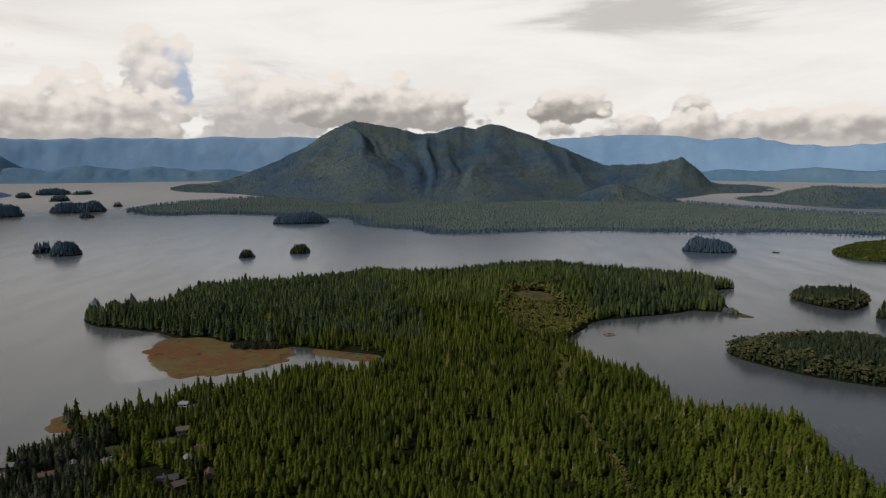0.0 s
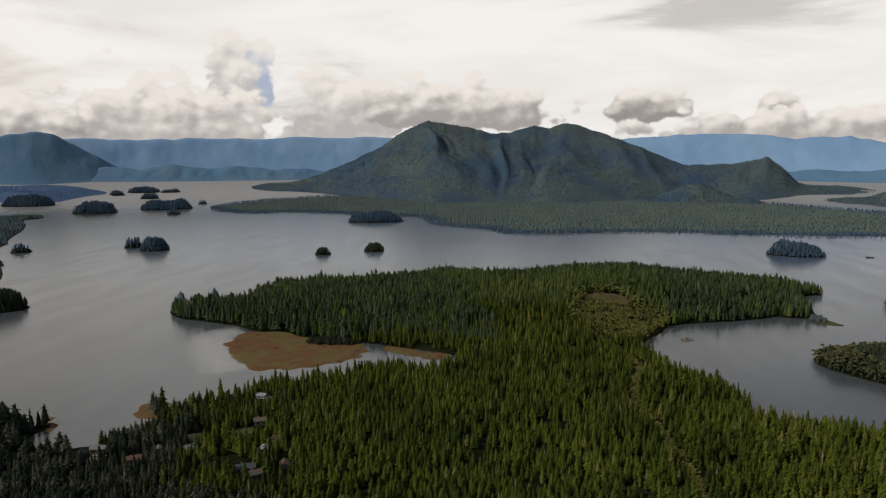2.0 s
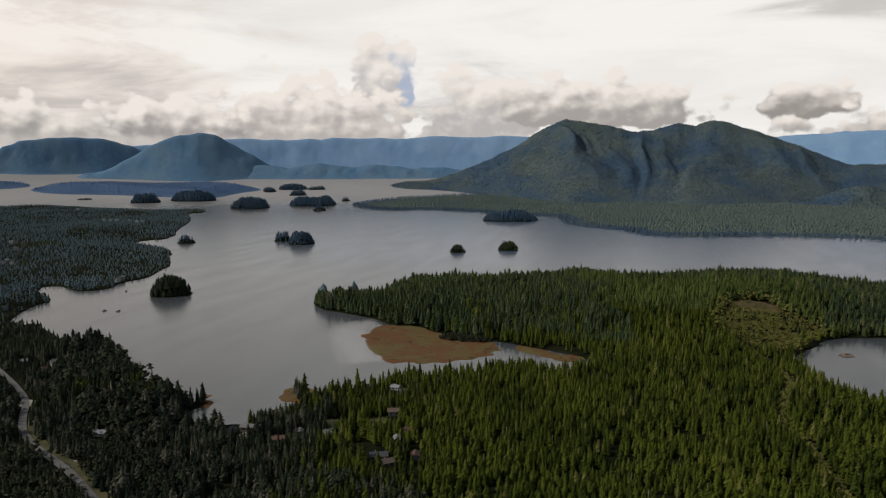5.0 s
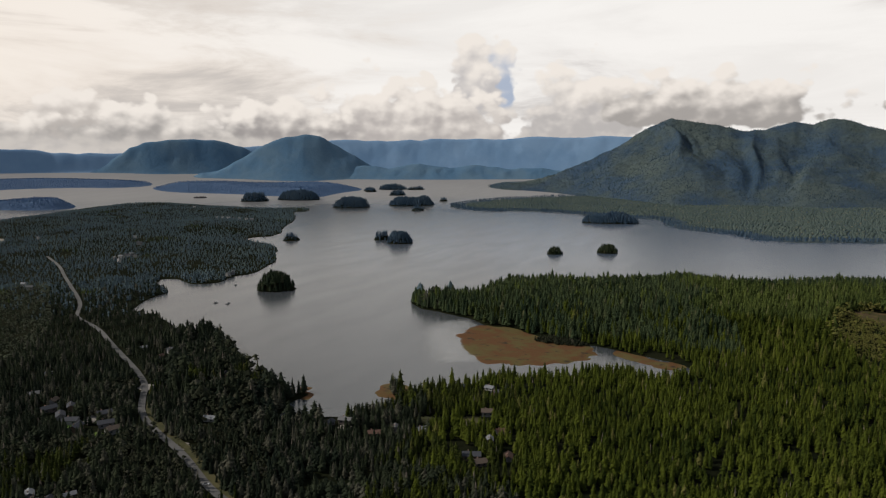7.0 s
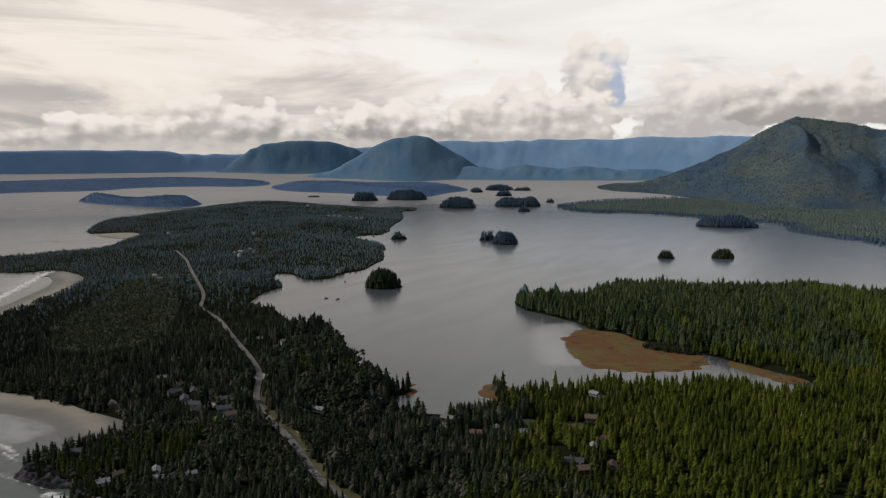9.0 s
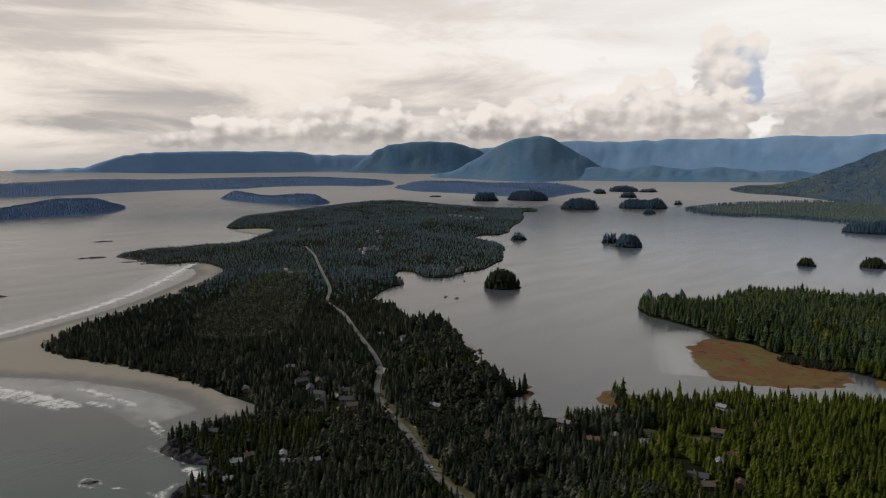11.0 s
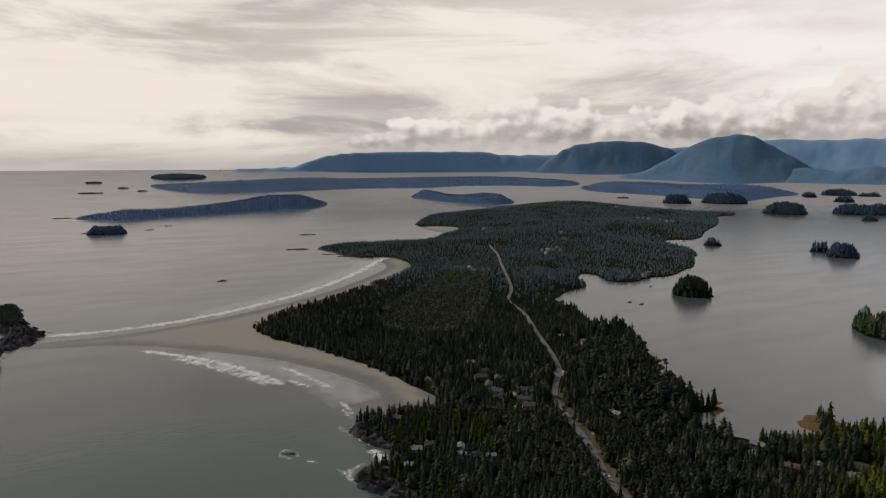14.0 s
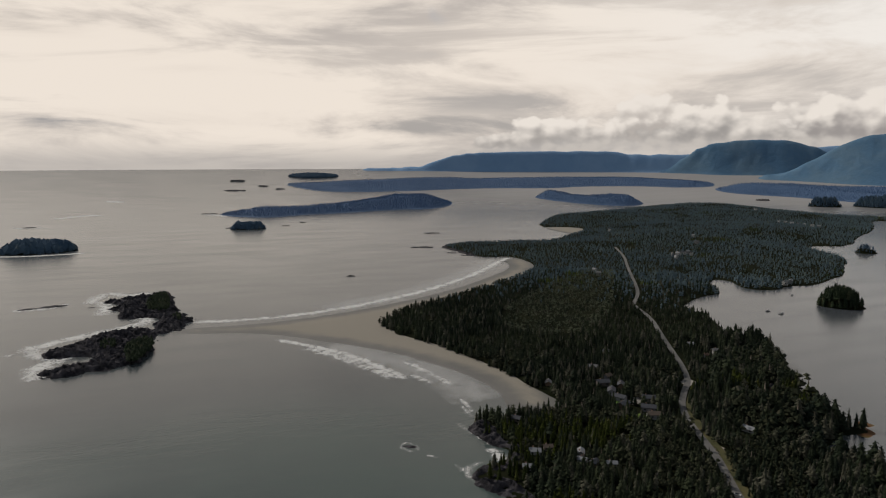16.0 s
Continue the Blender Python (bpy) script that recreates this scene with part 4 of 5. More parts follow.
def island(ring, label, hill=6.0, tree=20.0, gap=8.5, kinds=MID_KINDS, mat=ISLE_WOODS, ragged=3.0, bank=8.0, rim=0.0):
    """A wooded island: rocky ground and the forest on it."""
    ring = smooth_line(ring, 2)
    size = np.ptp(ring, axis=0).max()
    cell = max(3.0, size / 70)

    def height(x, y, d):
        return np.where(d > 0, (1.3 if bank < 3 else 2.5) * (1 - np.exp(-np.maximum(d, 0) / bank)), np.maximum(0.35 * d, -4)) + hill * step(0, size * (0.22 if size < 400 else 0.13), d) * (0.4 + 1.2 * fbm(x / (size * 0.3), y / (size * 0.3), 3, 4))

    root = tagged(new("island"), label, "island")
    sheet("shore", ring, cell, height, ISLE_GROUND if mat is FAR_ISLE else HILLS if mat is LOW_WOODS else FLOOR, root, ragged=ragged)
    lo, hi = ring.min(0), ring.max(0)
    x, y = scatter(lo, hi, gap)
    d = inside(x, y, ring) + ragged * (fbm(x / (5 * cell), y / (5 * cell), 3, 5) - 0.5) * 2
    keep = (d > 0.5) & ((size < 2400) | (y < 3250) | (x < -450))
    x, y, d = x[keep], y[keep], d[keep]
    h = tree * (0.75 + 0.3 * fbm(x / 40, y / 40, 2, 6) + rng.normal(0, 0.09, x.size)) * (np.where(d < 30, 1.3, 0.85) if size > 2400 else 0.55 + 0.45 * step(0, min(16.0, size * 0.3), d))
    if size > 2400 and kinds is TUFT_KINDS and mat is LOW_WOODS:  # a darker belt along the shore
        belt = d < 40 + 50 * fbm(x / 90, y / 90, 2, 27)
        grove("shore_belt", np.stack([x, y, height(x, y, d) + rise(x, y) - 0.4], 1)[belt], h[belt] * 1.25, FAR_KINDS, ISLET_WOODS, root, "dark conifers along the shore", 1.4)
        x, y, d, h = x[~belt], y[~belt], d[~belt], h[~belt]
    if rim:  # leafy trees along the water
        belt = (d < rim * (0.5 + fbm(x / 25, y / 25, 2, 28))) & (rng.uniform(0, 1, x.size) < 0.55)
        grove("leafy_rim", np.stack([x, y, height(x, y, d) - 0.4], 1)[belt], h[belt] * 1.05, LEAFY_KINDS, RIM_LEAVES, root, "olive leafy trees along the shore", 1.35)
        x, y, d, h = x[~belt], y[~belt], d[~belt], h[~belt]
    grove("forest", np.stack([x, y, height(x, y, d) + rise(x, y) - 0.4], 1), h, kinds, mat, root, "dense conifers", 1.35 if kinds is TUFT_KINDS else 1.25)
    return root


def oval(x, y, wide, deep, turn=None, seed=0):
    """An uneven oval outline across the line of sight from the peninsula."""
    r = np.random.default_rng(seed)
    a = math.atan2(-x, y) if turn is None else radians(turn)
    pts = []
    for k in range(14):
        t = 2 * math.pi * k / 14
        s = 1 + r.uniform(-0.1, 0.1)
        u, v = wide / 2 * math.cos(t) * s, deep / 2 * math.sin(t) * s
        pts.append((x + u * math.cos(a) - v * math.sin(a), y + u * math.sin(a) + v * math.cos(a)))
    return pts


island(EAST_ISLE, "long wooded island with a scrubby clearing", 5, 15, 4.8, MID_KINDS, ISLE_WOODS, rim=32.0)
island(EAST_ISLE_B, "wooded island with a dark waterline", 5, 17, 5.2, MID_KINDS, ISLE_WOODS, rim=14.0)
island(EAST_ISLE_C, "low island of lighter green woods", 6, 11, 7, TUFT_KINDS, MIXED_FOREST)
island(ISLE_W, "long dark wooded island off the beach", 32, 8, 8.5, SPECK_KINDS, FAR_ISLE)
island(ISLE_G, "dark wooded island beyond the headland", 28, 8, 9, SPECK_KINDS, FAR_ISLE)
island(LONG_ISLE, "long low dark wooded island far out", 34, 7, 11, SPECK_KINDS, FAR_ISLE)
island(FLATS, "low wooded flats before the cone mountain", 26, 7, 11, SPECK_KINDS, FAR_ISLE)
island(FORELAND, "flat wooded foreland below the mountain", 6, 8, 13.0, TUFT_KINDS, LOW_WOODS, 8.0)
SMALL = [  # x, y of the near shore, width, height of trees and hill, label
    (-930, 1605, 45, 29, "small round wooded islet of a pair"), (-850, 1555, 69, 36, "larger round wooded islet of a pair"),
    (-435, 1530, 40, 21, "tiny wooded islet with a pale rim"), (-330, 1595, 54, 24, "tiny wooded islet with spiky trees"),
    (-480, 2330, 190, 39, "low dark wooded island"), (-1460, 2770, 216, 45, "wooded island among a cluster"),
    (-1320, 2575, 54, 26, "small dark wooded islet"), (-1410, 3020, 39, 22, "small dark wooded islet"),
    (-1635, 2585, 141, 50, "dark round wooded island"), (-1960, 3250, 60, 26, "small dark far islet"), (-1880, 3365, 153, 34, "far dark wooded islet"),
    (-1735, 3155, 93, 32, "far dark wooded islet"), (-1765, 3420, 103, 22, "far dark wooded islet"), (620, 1615, 122, 40, "dark oval wooded island"),
    (-725, 905, 62, 33, "round dark wooded islet in the bay"), (-1145, 1495, 46, 22, "small dark islet near the town"),
    (-1645, 2575, 160, 48, "dark oval wooded island"), (-2185, 2585, 127, 46, "dark wooded island near the town"), (-2040, 2735, 205, 50, "dark wooded island near the town"),
    (-1935, 3225, 63, 24, "far dark wooded islet"), (-1830, -295, 165, 36, "rocky wooded island in the open sea"),
    (-2235, 210, 105, 27, "small rocky wooded island in the open sea"), (-4365, 825, 312, 24, "far low dark island"), (612, 930, 40, 31, "small round wooded islet"),
]
for i, (x, y, w, h, label) in enumerate(SMALL):
    deep = w * (0.75 if w < 80 else 0.5)
    s = 1 + (deep * 0.5 + 4) / math.hypot(x, y)
    far_off = math.hypot(x, y) > 1800
    tree = min(22.0, h * 0.6) if far_off else min(19.0, h * 0.66)
    gap = 7.0 if far_off else 4.6
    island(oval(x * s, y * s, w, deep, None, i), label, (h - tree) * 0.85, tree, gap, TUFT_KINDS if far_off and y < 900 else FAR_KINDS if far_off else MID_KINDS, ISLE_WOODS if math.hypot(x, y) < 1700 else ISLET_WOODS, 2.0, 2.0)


# ---- mountains ----
def mountain(name, crest, label, mat, run, cell=24.0, gully=0.35, wild=26.0, trees=None, kind="structure", power=1.15, lift=0.0):
    """A range along a crest of (bearing, distance, height above its foot)."""
    pts = [(-d * math.sin(radians(b_)), d * math.cos(radians(b_))) for b_, d, _ in crest]
    tops = np.array([h for *_, h in crest], float)
    crest_far = max(d for _, d, _ in crest) + 40
    p = np.array(pts)
    lo, hi = p.min(0) - run, p.max(0) + run
    x, y = np.meshgrid(np.arange(lo[0], hi[0], cell), np.arange(lo[1], hi[1], cell))
    q, along = line_distance(x, y, p)
    q = np.sqrt(q * q + 22 ** 2) - 22  # a rounded crest
    s = along * (len(p) - 1)
    top = np.interp(s, np.arange(len(p)), tops)
    even = np.interp(s, np.arange(len(p)), np.convolve(np.pad(tops, 6, "edge"), np.ones(13) / 13, "valid"))
    top = even + (top - even) * np.exp(-q / (0.16 * run))  # knolls stay near the crest
    reach = run * (0.14 + 0.86 * top / tops.max())
    fall = np.clip(1 - q / reach, 0, 1) ** power
    toe = -0.09 * np.maximum(q - reach, 0)
    # ribs and gullies run down from the crest
    length = np.linalg.norm(np.diff(p, axis=0), axis=1).sum()
    warp = fbm(x / (0.5 * run), y / (0.5 * run), 2, 12) - 0.5
    slant = 0.5 * np.sin(along * 17.0)  # spurs lean to either side
    u = along * length / (0.26 * run) + 1.3 * warp + slant * q / (0.4 * run)
    rib = 1 - 2 * np.abs(2 * fbm(u, q / (1.6 * run) + 3, 2, 14) - 1)
    small = 1 - 2 * np.abs(2 * fbm(u * 2.7 + 3 * warp, q / (0.8 * run) + 7, 2, 15) - 1)
    mid = 4 * fall * (1 - fall)
    h = top * fall * (1 + mid * (gully * (rib - 0.5) + 0.22 * gully * small)) + wild * (fbm(x / 75, y / 75, 4, 16) - 0.5) * np.sqrt(np.clip(fall, 0, 1)) * 2 * (0.12 + mid)
    r = np.hypot(x, y)
    z = h + toe + rise(x, y) - 1.5 + lift
    keep = (q < reach + 70) & (r < 4870)
    cells = keep[:-1, :-1] & keep[1:, :-1] & keep[:-1, 1:] & keep[1:, 1:]
    index = np.arange(x.size).reshape(x.shape)
    quads = np.stack([index[:-1, :-1][cells], index[:-1, 1:][cells], index[1:, 1:][cells], index[1:, :-1][cells]], 1)
    used = np.unique(quads)
    remap = np.zeros(x.size, np.int32)
    remap[used] = np.arange(len(used))
    verts = np.stack([x.ravel(), y.ravel(), z.ravel()], 1)[used]
    ob = tagged(mesh_object(name, verts, remap[quads], mat), label, "mountain", kind=kind)
    if trees:
        gap, tall = trees
        near = cells & (r[:-1, :-1] < crest_far) & (fall[:-1, :-1] > 0.01)
        n = int(near.sum() * cell * cell / gap ** 2)
        cy, cx = np.nonzero(near)
        pick = rng.integers(0, len(cx), n)
        u, v = rng.uniform(0, 1, n), rng.uniform(0, 1, n)
        i, j = cy[pick], cx[pick]
        zz = z[i, j] * (1 - u) * (1 - v) + z[i, j + 1] * u * (1 - v) + z[i + 1, j] * (1 - u) * v + z[i + 1, j + 1] * u * v
        spots = np.stack([x[i, j] + u * cell, y[i, j] + v * cell, zz - 1.5], 1)
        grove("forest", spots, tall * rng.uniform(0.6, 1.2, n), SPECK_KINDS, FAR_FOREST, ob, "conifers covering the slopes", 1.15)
    return ob


def crest(rows, distance, foot):
    """Rows of bearing and elevation seen from the lookout, turned into heights over the foot."""
    out = []
    n = len(rows) * 4 - 3  # small knolls between the summits
    at = np.linspace(0, len(rows) - 1, n)
    knolls = 0.055 * (rand_hash(np.arange(n), 3.0, len(rows)) - 0.5) * (np.arange(n) % 4 > 0)
    bs, es = (np.interp(at, np.arange(len(rows)), [q[k] for q in rows]) for k in (0, 1))
    for b_, e_ in zip(bs, es + knolls * min(3.0, distance / 1600)):
        z = HEIGHT + distance * math.tan(radians(e_)) - foot
        out.append((b_, distance, max(z, 12.0)))
    return out


def foot_at(distance):
    return float(rise(np.array(0.0), np.array(float(distance))))


MAIN_CREST = [(18.5, -2.26), (15.9, -1.32), (13.7, -0.36), (11.5, 0.63), (9.3, 2.06), (7.2, 3.01), (6.1, 2.84), (3.8, 2.49), (2.0, 1.95), (0.6, 2.00), (-1.4, 2.59), (-2.6, 2.36), (-3.9, 2.76), (-5.3, 2.44), (-7.6, 1.58), (-9.8, 0.81), (-12.1, -0.22), (-13.2, -0.58), (-16.4, -0.48), (-17.7, -0.22), (-18.7, 0.13), (-19.8, -0.65), (-21.0, -1.93), (-23.1, -3.05)]
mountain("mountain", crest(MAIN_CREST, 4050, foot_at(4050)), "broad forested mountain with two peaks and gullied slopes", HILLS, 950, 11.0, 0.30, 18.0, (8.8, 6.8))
FRONT_HILL = [(-9.5, -3.6), (-11, -2.9), (-13, -2.1), (-14, -1.95), (-15.5, -2.4), (-17, -3.2)]
FAR_LEFT = [(36, 1.3), (32.1, 1.43), (28.7, 1.36), (25.1, 1.52), (21.2, 1.48), (17.1, 1.70), (10.6, 1.65), (6, 1.3)]
FAR_RIGHT = [(-5.3, 0.82), (-8.0, 1.44), (-10.7, 1.65), (-14.2, 1.85), (-18.4, 1.73), (-20.5, 1.36), (-24.0, 1.58), (-26.3, 1.02), (-29.2, 0.87), (-32.2, 1.08), (-36, 0.9)]
CONE = [(43.6, -1.42), (41.0, -0.03), (39.2, 1.07), (37.5, 1.66), (35.9, 1.85), (34.6, 1.54), (32.6, 0.33), (30.8, -0.71), (28.1, -1.31)]
HILL_TWO = [(51.4, -0.97), (49.1, 0.72), (47.9, 1.15), (46.3, 1.37), (43.0, 1.36), (41.0, 0.85), (38.8, -0.25)]
FAR_WEST = [(75.0, -0.80), (70.9, -0.74), (68.1, 0.27), (65.8, 0.50), (61.3, 0.58), (56.8, 0.57), (53.3, 0.35), (50.3, 0.3), (46.3, 0.5), (40, 0.9), (36, 1.3)]
RIGHT_HILLS = [(-24.6, -3.5), (-25.9, -2.5), (-27.9, -1.95), (-30.1, -1.99), (-32.4, -2.02), (-36, -2.2)]
LOW_COAST = [(34, -1.1), (31.5, -0.6), (29.5, -0.9), (27, -0.45), (24.5, -0.85), (22, -0.6), (19.5, -0.95), (17, -0.8), (13, -1.3)]
LOW_COAST_EAST = [(-15, -1.5), (-19, -1.1), (-22, -0.8), (-25, -0.95), (-28, -0.6), (-31, -0.9), (-35, -0.6)]
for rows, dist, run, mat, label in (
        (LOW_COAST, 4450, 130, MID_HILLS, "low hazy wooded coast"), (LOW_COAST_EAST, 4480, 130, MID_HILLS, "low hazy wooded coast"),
        (FAR_LEFT, 4790, 190, FAR_HILLS, "far range under cloud, tinted haze blue"), (FAR_RIGHT, 4770, 200, FAR_HILLS, "far range under cloud, tinted haze blue"),
        (FAR_WEST, 4810, 120, FAR_HILLS, "far coastal range, tinted haze blue"), (CONE, 4520, 240, MID_HILLS, "cone-shaped mountain tinted blue-green with haze"),
        (HILL_TWO, 4770, 140, MID_HILLS, "rounded mountain tinted blue-green with haze"), (RIGHT_HILLS, 3650, 300, HILLS, "low dark wooded hills"), (FRONT_HILL, 3450, 240, HILLS, "low green wooded hill before the mountain")):
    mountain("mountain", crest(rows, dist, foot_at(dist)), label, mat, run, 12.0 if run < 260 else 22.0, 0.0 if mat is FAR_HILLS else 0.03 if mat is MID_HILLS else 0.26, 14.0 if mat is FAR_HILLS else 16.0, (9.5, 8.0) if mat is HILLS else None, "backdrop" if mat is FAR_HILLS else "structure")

# ---- road ----
def ribbon(name, line, width, mat, lift, parent=None):
    """A strip along a line, lying on the peninsula."""
    p = np.asarray(line, float)
    t = np.gradient(p, axis=0)
    t /= np.linalg.norm(t, axis=1)[:, None]
    side = np.stack([-t[:, 1], t[:, 0]], 1)
    rows = [p + side * width * k for k in (-0.5, -0.17, 0.17, 0.5)]
    q = np.stack(rows, 1)
    x, y = q[..., 0], q[..., 1]
    z = land_height(x, y, shore_in(x, y)) + rise(x, y) + lift
    z = np.maximum(z, z.mean(1, keepdims=True))
    n = len(p)
    i = np.arange(n - 1)[:, None] * 4 + np.arange(3)[None]
    quads = np.stack([i, i + 4, i + 5, i + 1], -1).reshape(-1, 4)[:, ::-1]
    return mesh_object(name, np.stack([x, y, z], -1).reshape(-1, 3), quads, mat, parent)


tagged(ribbon("road", smooth_line(ROAD, 4, False), 5.8, ASPHALT, 0.6), "pale two-lane asphalt highway through the forest", "road", kind="structure")

# ---- rocks and surf ----
def rock_sheet(name, ring, tall, label, parent=None, ragged=7.0, cell=4.0):
    """A rugged dark rock platform, split by gullies."""
    def height(x, y, d):
        crag = 1 - np.abs(2 * fbm(x / 14 + y / 40, y / 14, 4, 61) - 1) * 2.2
        return np.where(d > 0, (tall * 0.1 - 0.9 + tall * (0.75 * np.clip(crag, 0.05, 1.5) + 0.5 * np.clip(1 - np.abs(2 * fbm(x / 6, y / 6 + 4, 3, 63) - 1) * 3, 0, 1))) * (1 - np.exp(-np.maximum(d, 0) / 4)), np.maximum(0.3 * d, -3))
    return tagged(sheet(name, smooth_line(ring, 1), cell, height, ROCK, parent, ragged=ragged, smooth=False), label, "rock")


FRANK_NORTH = [(-1207, -8), (-1123, -10), (-1083, -3), (-1008, 13), (-977, 10), (-937, -5), (-923, -26), (-958, -32), (-1003, -25), (-1040, -38), (-1031, -63), (-1036, -78), (-1059, -86), (-1076, -71), (-1096, -92), (-1115, -98), (-1123, -81), (-1142, -80), (-1160, -105), (-1177, -107), (-1181, -76), (-1207, -63), (-1199, -34), (-1235, -22)]
FRANK_SOUTH = [(-925, -31), (-869, -29), (-841, -37), (-810, -44), (-787, -55), (-788, -77), (-787, -94), (-772, -110), (-775, -124), (-794, -138), (-799, -142), (-812, -121), (-814, -106), (-834, -85), (-845, -102), (-846, -116), (-850, -137), (-862, -147), (-887, -144), (-898, -126), (-935, -109), (-954, -91), (-961, -69), (-969, -46), (-945, -27)]
tagged(rock_sheet("tidal_island", FRANK_NORTH, 7.0, "dark jagged tidal rock island with trees", ragged=11.0, cell=2.1), kind="structure")
tagged(rock_sheet("tidal_island", FRANK_SOUTH, 7.0, "dark jagged tidal rocks joined to the sandbar", ragged=11.0, cell=2.1), kind="structure")
CAPE_ROCK = [(-506, 215), (-485, 218), (-467, 221), (-455, 228), (-452, 235), (-441, 225), (-431, 214), (-431, 205), (-436, 202), (-430, 190), (-424, 183), (-411, 183), (-397, 189), (-391, 193), (-383, 196), (-378, 199), (-367, 212), (-395, 211), (-419, 203), (-423, 227), (-446, 241), (-468, 234), (-511, 238), (-509, 227)]
tagged(rock_sheet("cape_rocks", CAPE_ROCK, 8.0, "dark rocky headland below the forest", ragged=4.0, cell=2.0), kind="structure")
NORTH_ROCK = [(-1700, 760), (-1670, 660), (-1615, 610), (-1550, 622), (-1430, 630), (-1420, 650), (-1560, 655), (-1620, 680), (-1650, 760)]
tagged(rock_sheet("headland_rocks", NORTH_ROCK, 3.0, "dark rocks along the northern headland", ragged=8.0, cell=6.0), kind="structure")


def grove_on(ring, base, tall, gap, mat, label):
    ring = smooth_line(ring, 2)
    x, y = scatter(ring.min(0), ring.max(0), gap)
    keep = inside(x, y, ring) > 0
    x, y = x[keep], y[keep]
    ob = grove("wind_bent_trees", np.stack([x, y, np.full(x.size, base)], 1), tall * rng.uniform(0.6, 1.1, x.size), ROUND_KINDS, mat, wide=1.3)
    return tagged(ob, label, "trees")


grove_on([(-1077, -46), (-1169, -42), (-1205, -22), (-1124, -11), (-1058, -15), (-1056, -28)], 4.0, 6.5, 3.4, ISLE_WOODS, "dark wind-bent trees on the rock island")
grove_on([(-996, -10), (-1040, -5), (-1010, 4), (-980, 0)], 4.0, 6, 4.5, ISLE_WOODS, "dark shrubs on the rock island")
grove_on([(-813, -60), (-865, -61), (-894, -47), (-892, -31), (-854, -30), (-814, -40), (-789, -49)], 4.0, 6.5, 3.4, ISLE_WOODS, "dark trees on the tidal rocks")
grove_on([(-867, -89), (-905, -89), (-898, -71), (-855, -69)], 4.0, 6, 4.5, ISLE_WOODS, "dark shrubs on the tidal rocks")


def skerry(x, y, wide, tall, label, seed):
    return rock_sheet("sea_rock", oval(x, y, wide, wide * 0.45, None, seed), tall, label, ragged=1.5, cell=max(1.5, wide / 16))


for i, (x, y, w, h) in enumerate(((-487, 160, 13, 2.5), (-1272, 305, 20, 5), (-1002, 22, 9, 3), (-1165, -174, 40, 3), (-1156, -206, 34, 2.5), (-1136, -122, 12, 2), (-980, -91, 10, 2),
                                  (-1630, 572, 60, 3), (-1934, 708, 56, 3), (-1505, 605, 34, 2.5), (-1455, 625, 40, 3), (-2423, 414, 26, 4), (-2320, 341, 30, 3), (-2306, 165, 40, 4),
                                  (-2932, 131, 70, 4), (-2540, -435, 40, 4), (-1332, 653, 26, 2), (-1873, 955, 24, 2), (-2511, 2576, 60, 10), (781, 1620, 18, 9), (-4325, 361, 90, 9), (-4082, 479, 60, 7), (-3915, 310, 120, 5), (-3940, 553, 60, 6))):
    skerry(x, y, w, h, "low dark rock awash in the sea" if i else "brown rock ringed by foam off the cape", i)


def foam(line, wide, strength, label, lift=0.12, mat=FOAM):
    """A sheet of broken white water along a line; its edges thin out."""
    p = smooth_line(line, 3, False)
    t = np.gradient(p, axis=0)
    t /= np.maximum(np.linalg.norm(t, axis=1), 1e-6)[:, None]
    side = np.stack([-t[:, 1], t[:, 0]], 1)
    steps = np.array((-1, -0.66, -0.33, 0, 0.33, 0.66, 1))
    q = p[:, None, :] + side[:, None, :] * (steps * wide / 2)[None, :, None]
    x, y = q[..., 0], q[..., 1]
    z = np.maximum(rise(x, y) + lift, 0)
    ends = np.minimum(1, np.minimum(np.arange(len(p)), np.arange(len(p))[::-1]) / 5)
    tint = (1 - np.abs(steps) ** 1.5)[None, :] * ends[:, None] * strength
    i = np.arange(len(p) - 1)[:, None] * 7 + np.arange(6)[None]
    quads = np.stack([i, i + 7, i + 8, i + 1], -1).reshape(-1, 4)
    ob = mesh_object("surf", np.stack([x, y, z], -1).reshape(-1, 3), quads, mat, tint=tint.ravel())
    return tagged(ob, label, "surf", kind="stuff")


foam([(-855, 104), (-797, 149), (-746, 179), (-688, 199), (-643, 210)], 22, 1.25, "white surf breaking along the sandbar")
foam([(-802, 131), (-746, 167), (-688, 187), (-645, 203)], 32, 1.05, "broad white breaker in the south bay", 0.2)
foam([(-711, 224), (-657, 239), (-607, 246)], 18, 0.95, "broken white wavelets near the beach", 0.2)
foam([(-660, 219), (-640, 223), (-616, 232)], 16, 1.05, "small breakers in the south bay", 0.2)
foam([(-575, 238), (-555, 238), (-536, 235)], 10, 1.0, "small breakers near the cape", 0.2)
foam([(-556, 232), (-540, 231), (-523, 229)], 9, 0.9, "small breakers near the cape", 0.25)
foam([(-800, 160), (-740, 195), (-685, 235), (-630, 252), (-560, 255)], 60, 0.8, "thin lacy wash over the wet sand", 0.1, SILT)
foam([(-985, 5), (-968, 95), (-982, 185), (-1018, 275), (-1088, 395), (-1183, 505), (-1273, 590), (-1350, 655), (-1385, 695)], 30, 1.25, "long white surf line of the north beach")
foam([(-1000, 200), (-1060, 330), (-1130, 430), (-1225, 530), (-1310, 605), (-1375, 655)], 70, 0.75, "spent breakers off the north beach", 0.08, SILT)
foam([(-521, 215), (-504, 214), (-484, 217), (-469, 222), (-459, 230)], 9, 0.85, "white wash along the cape rocks")
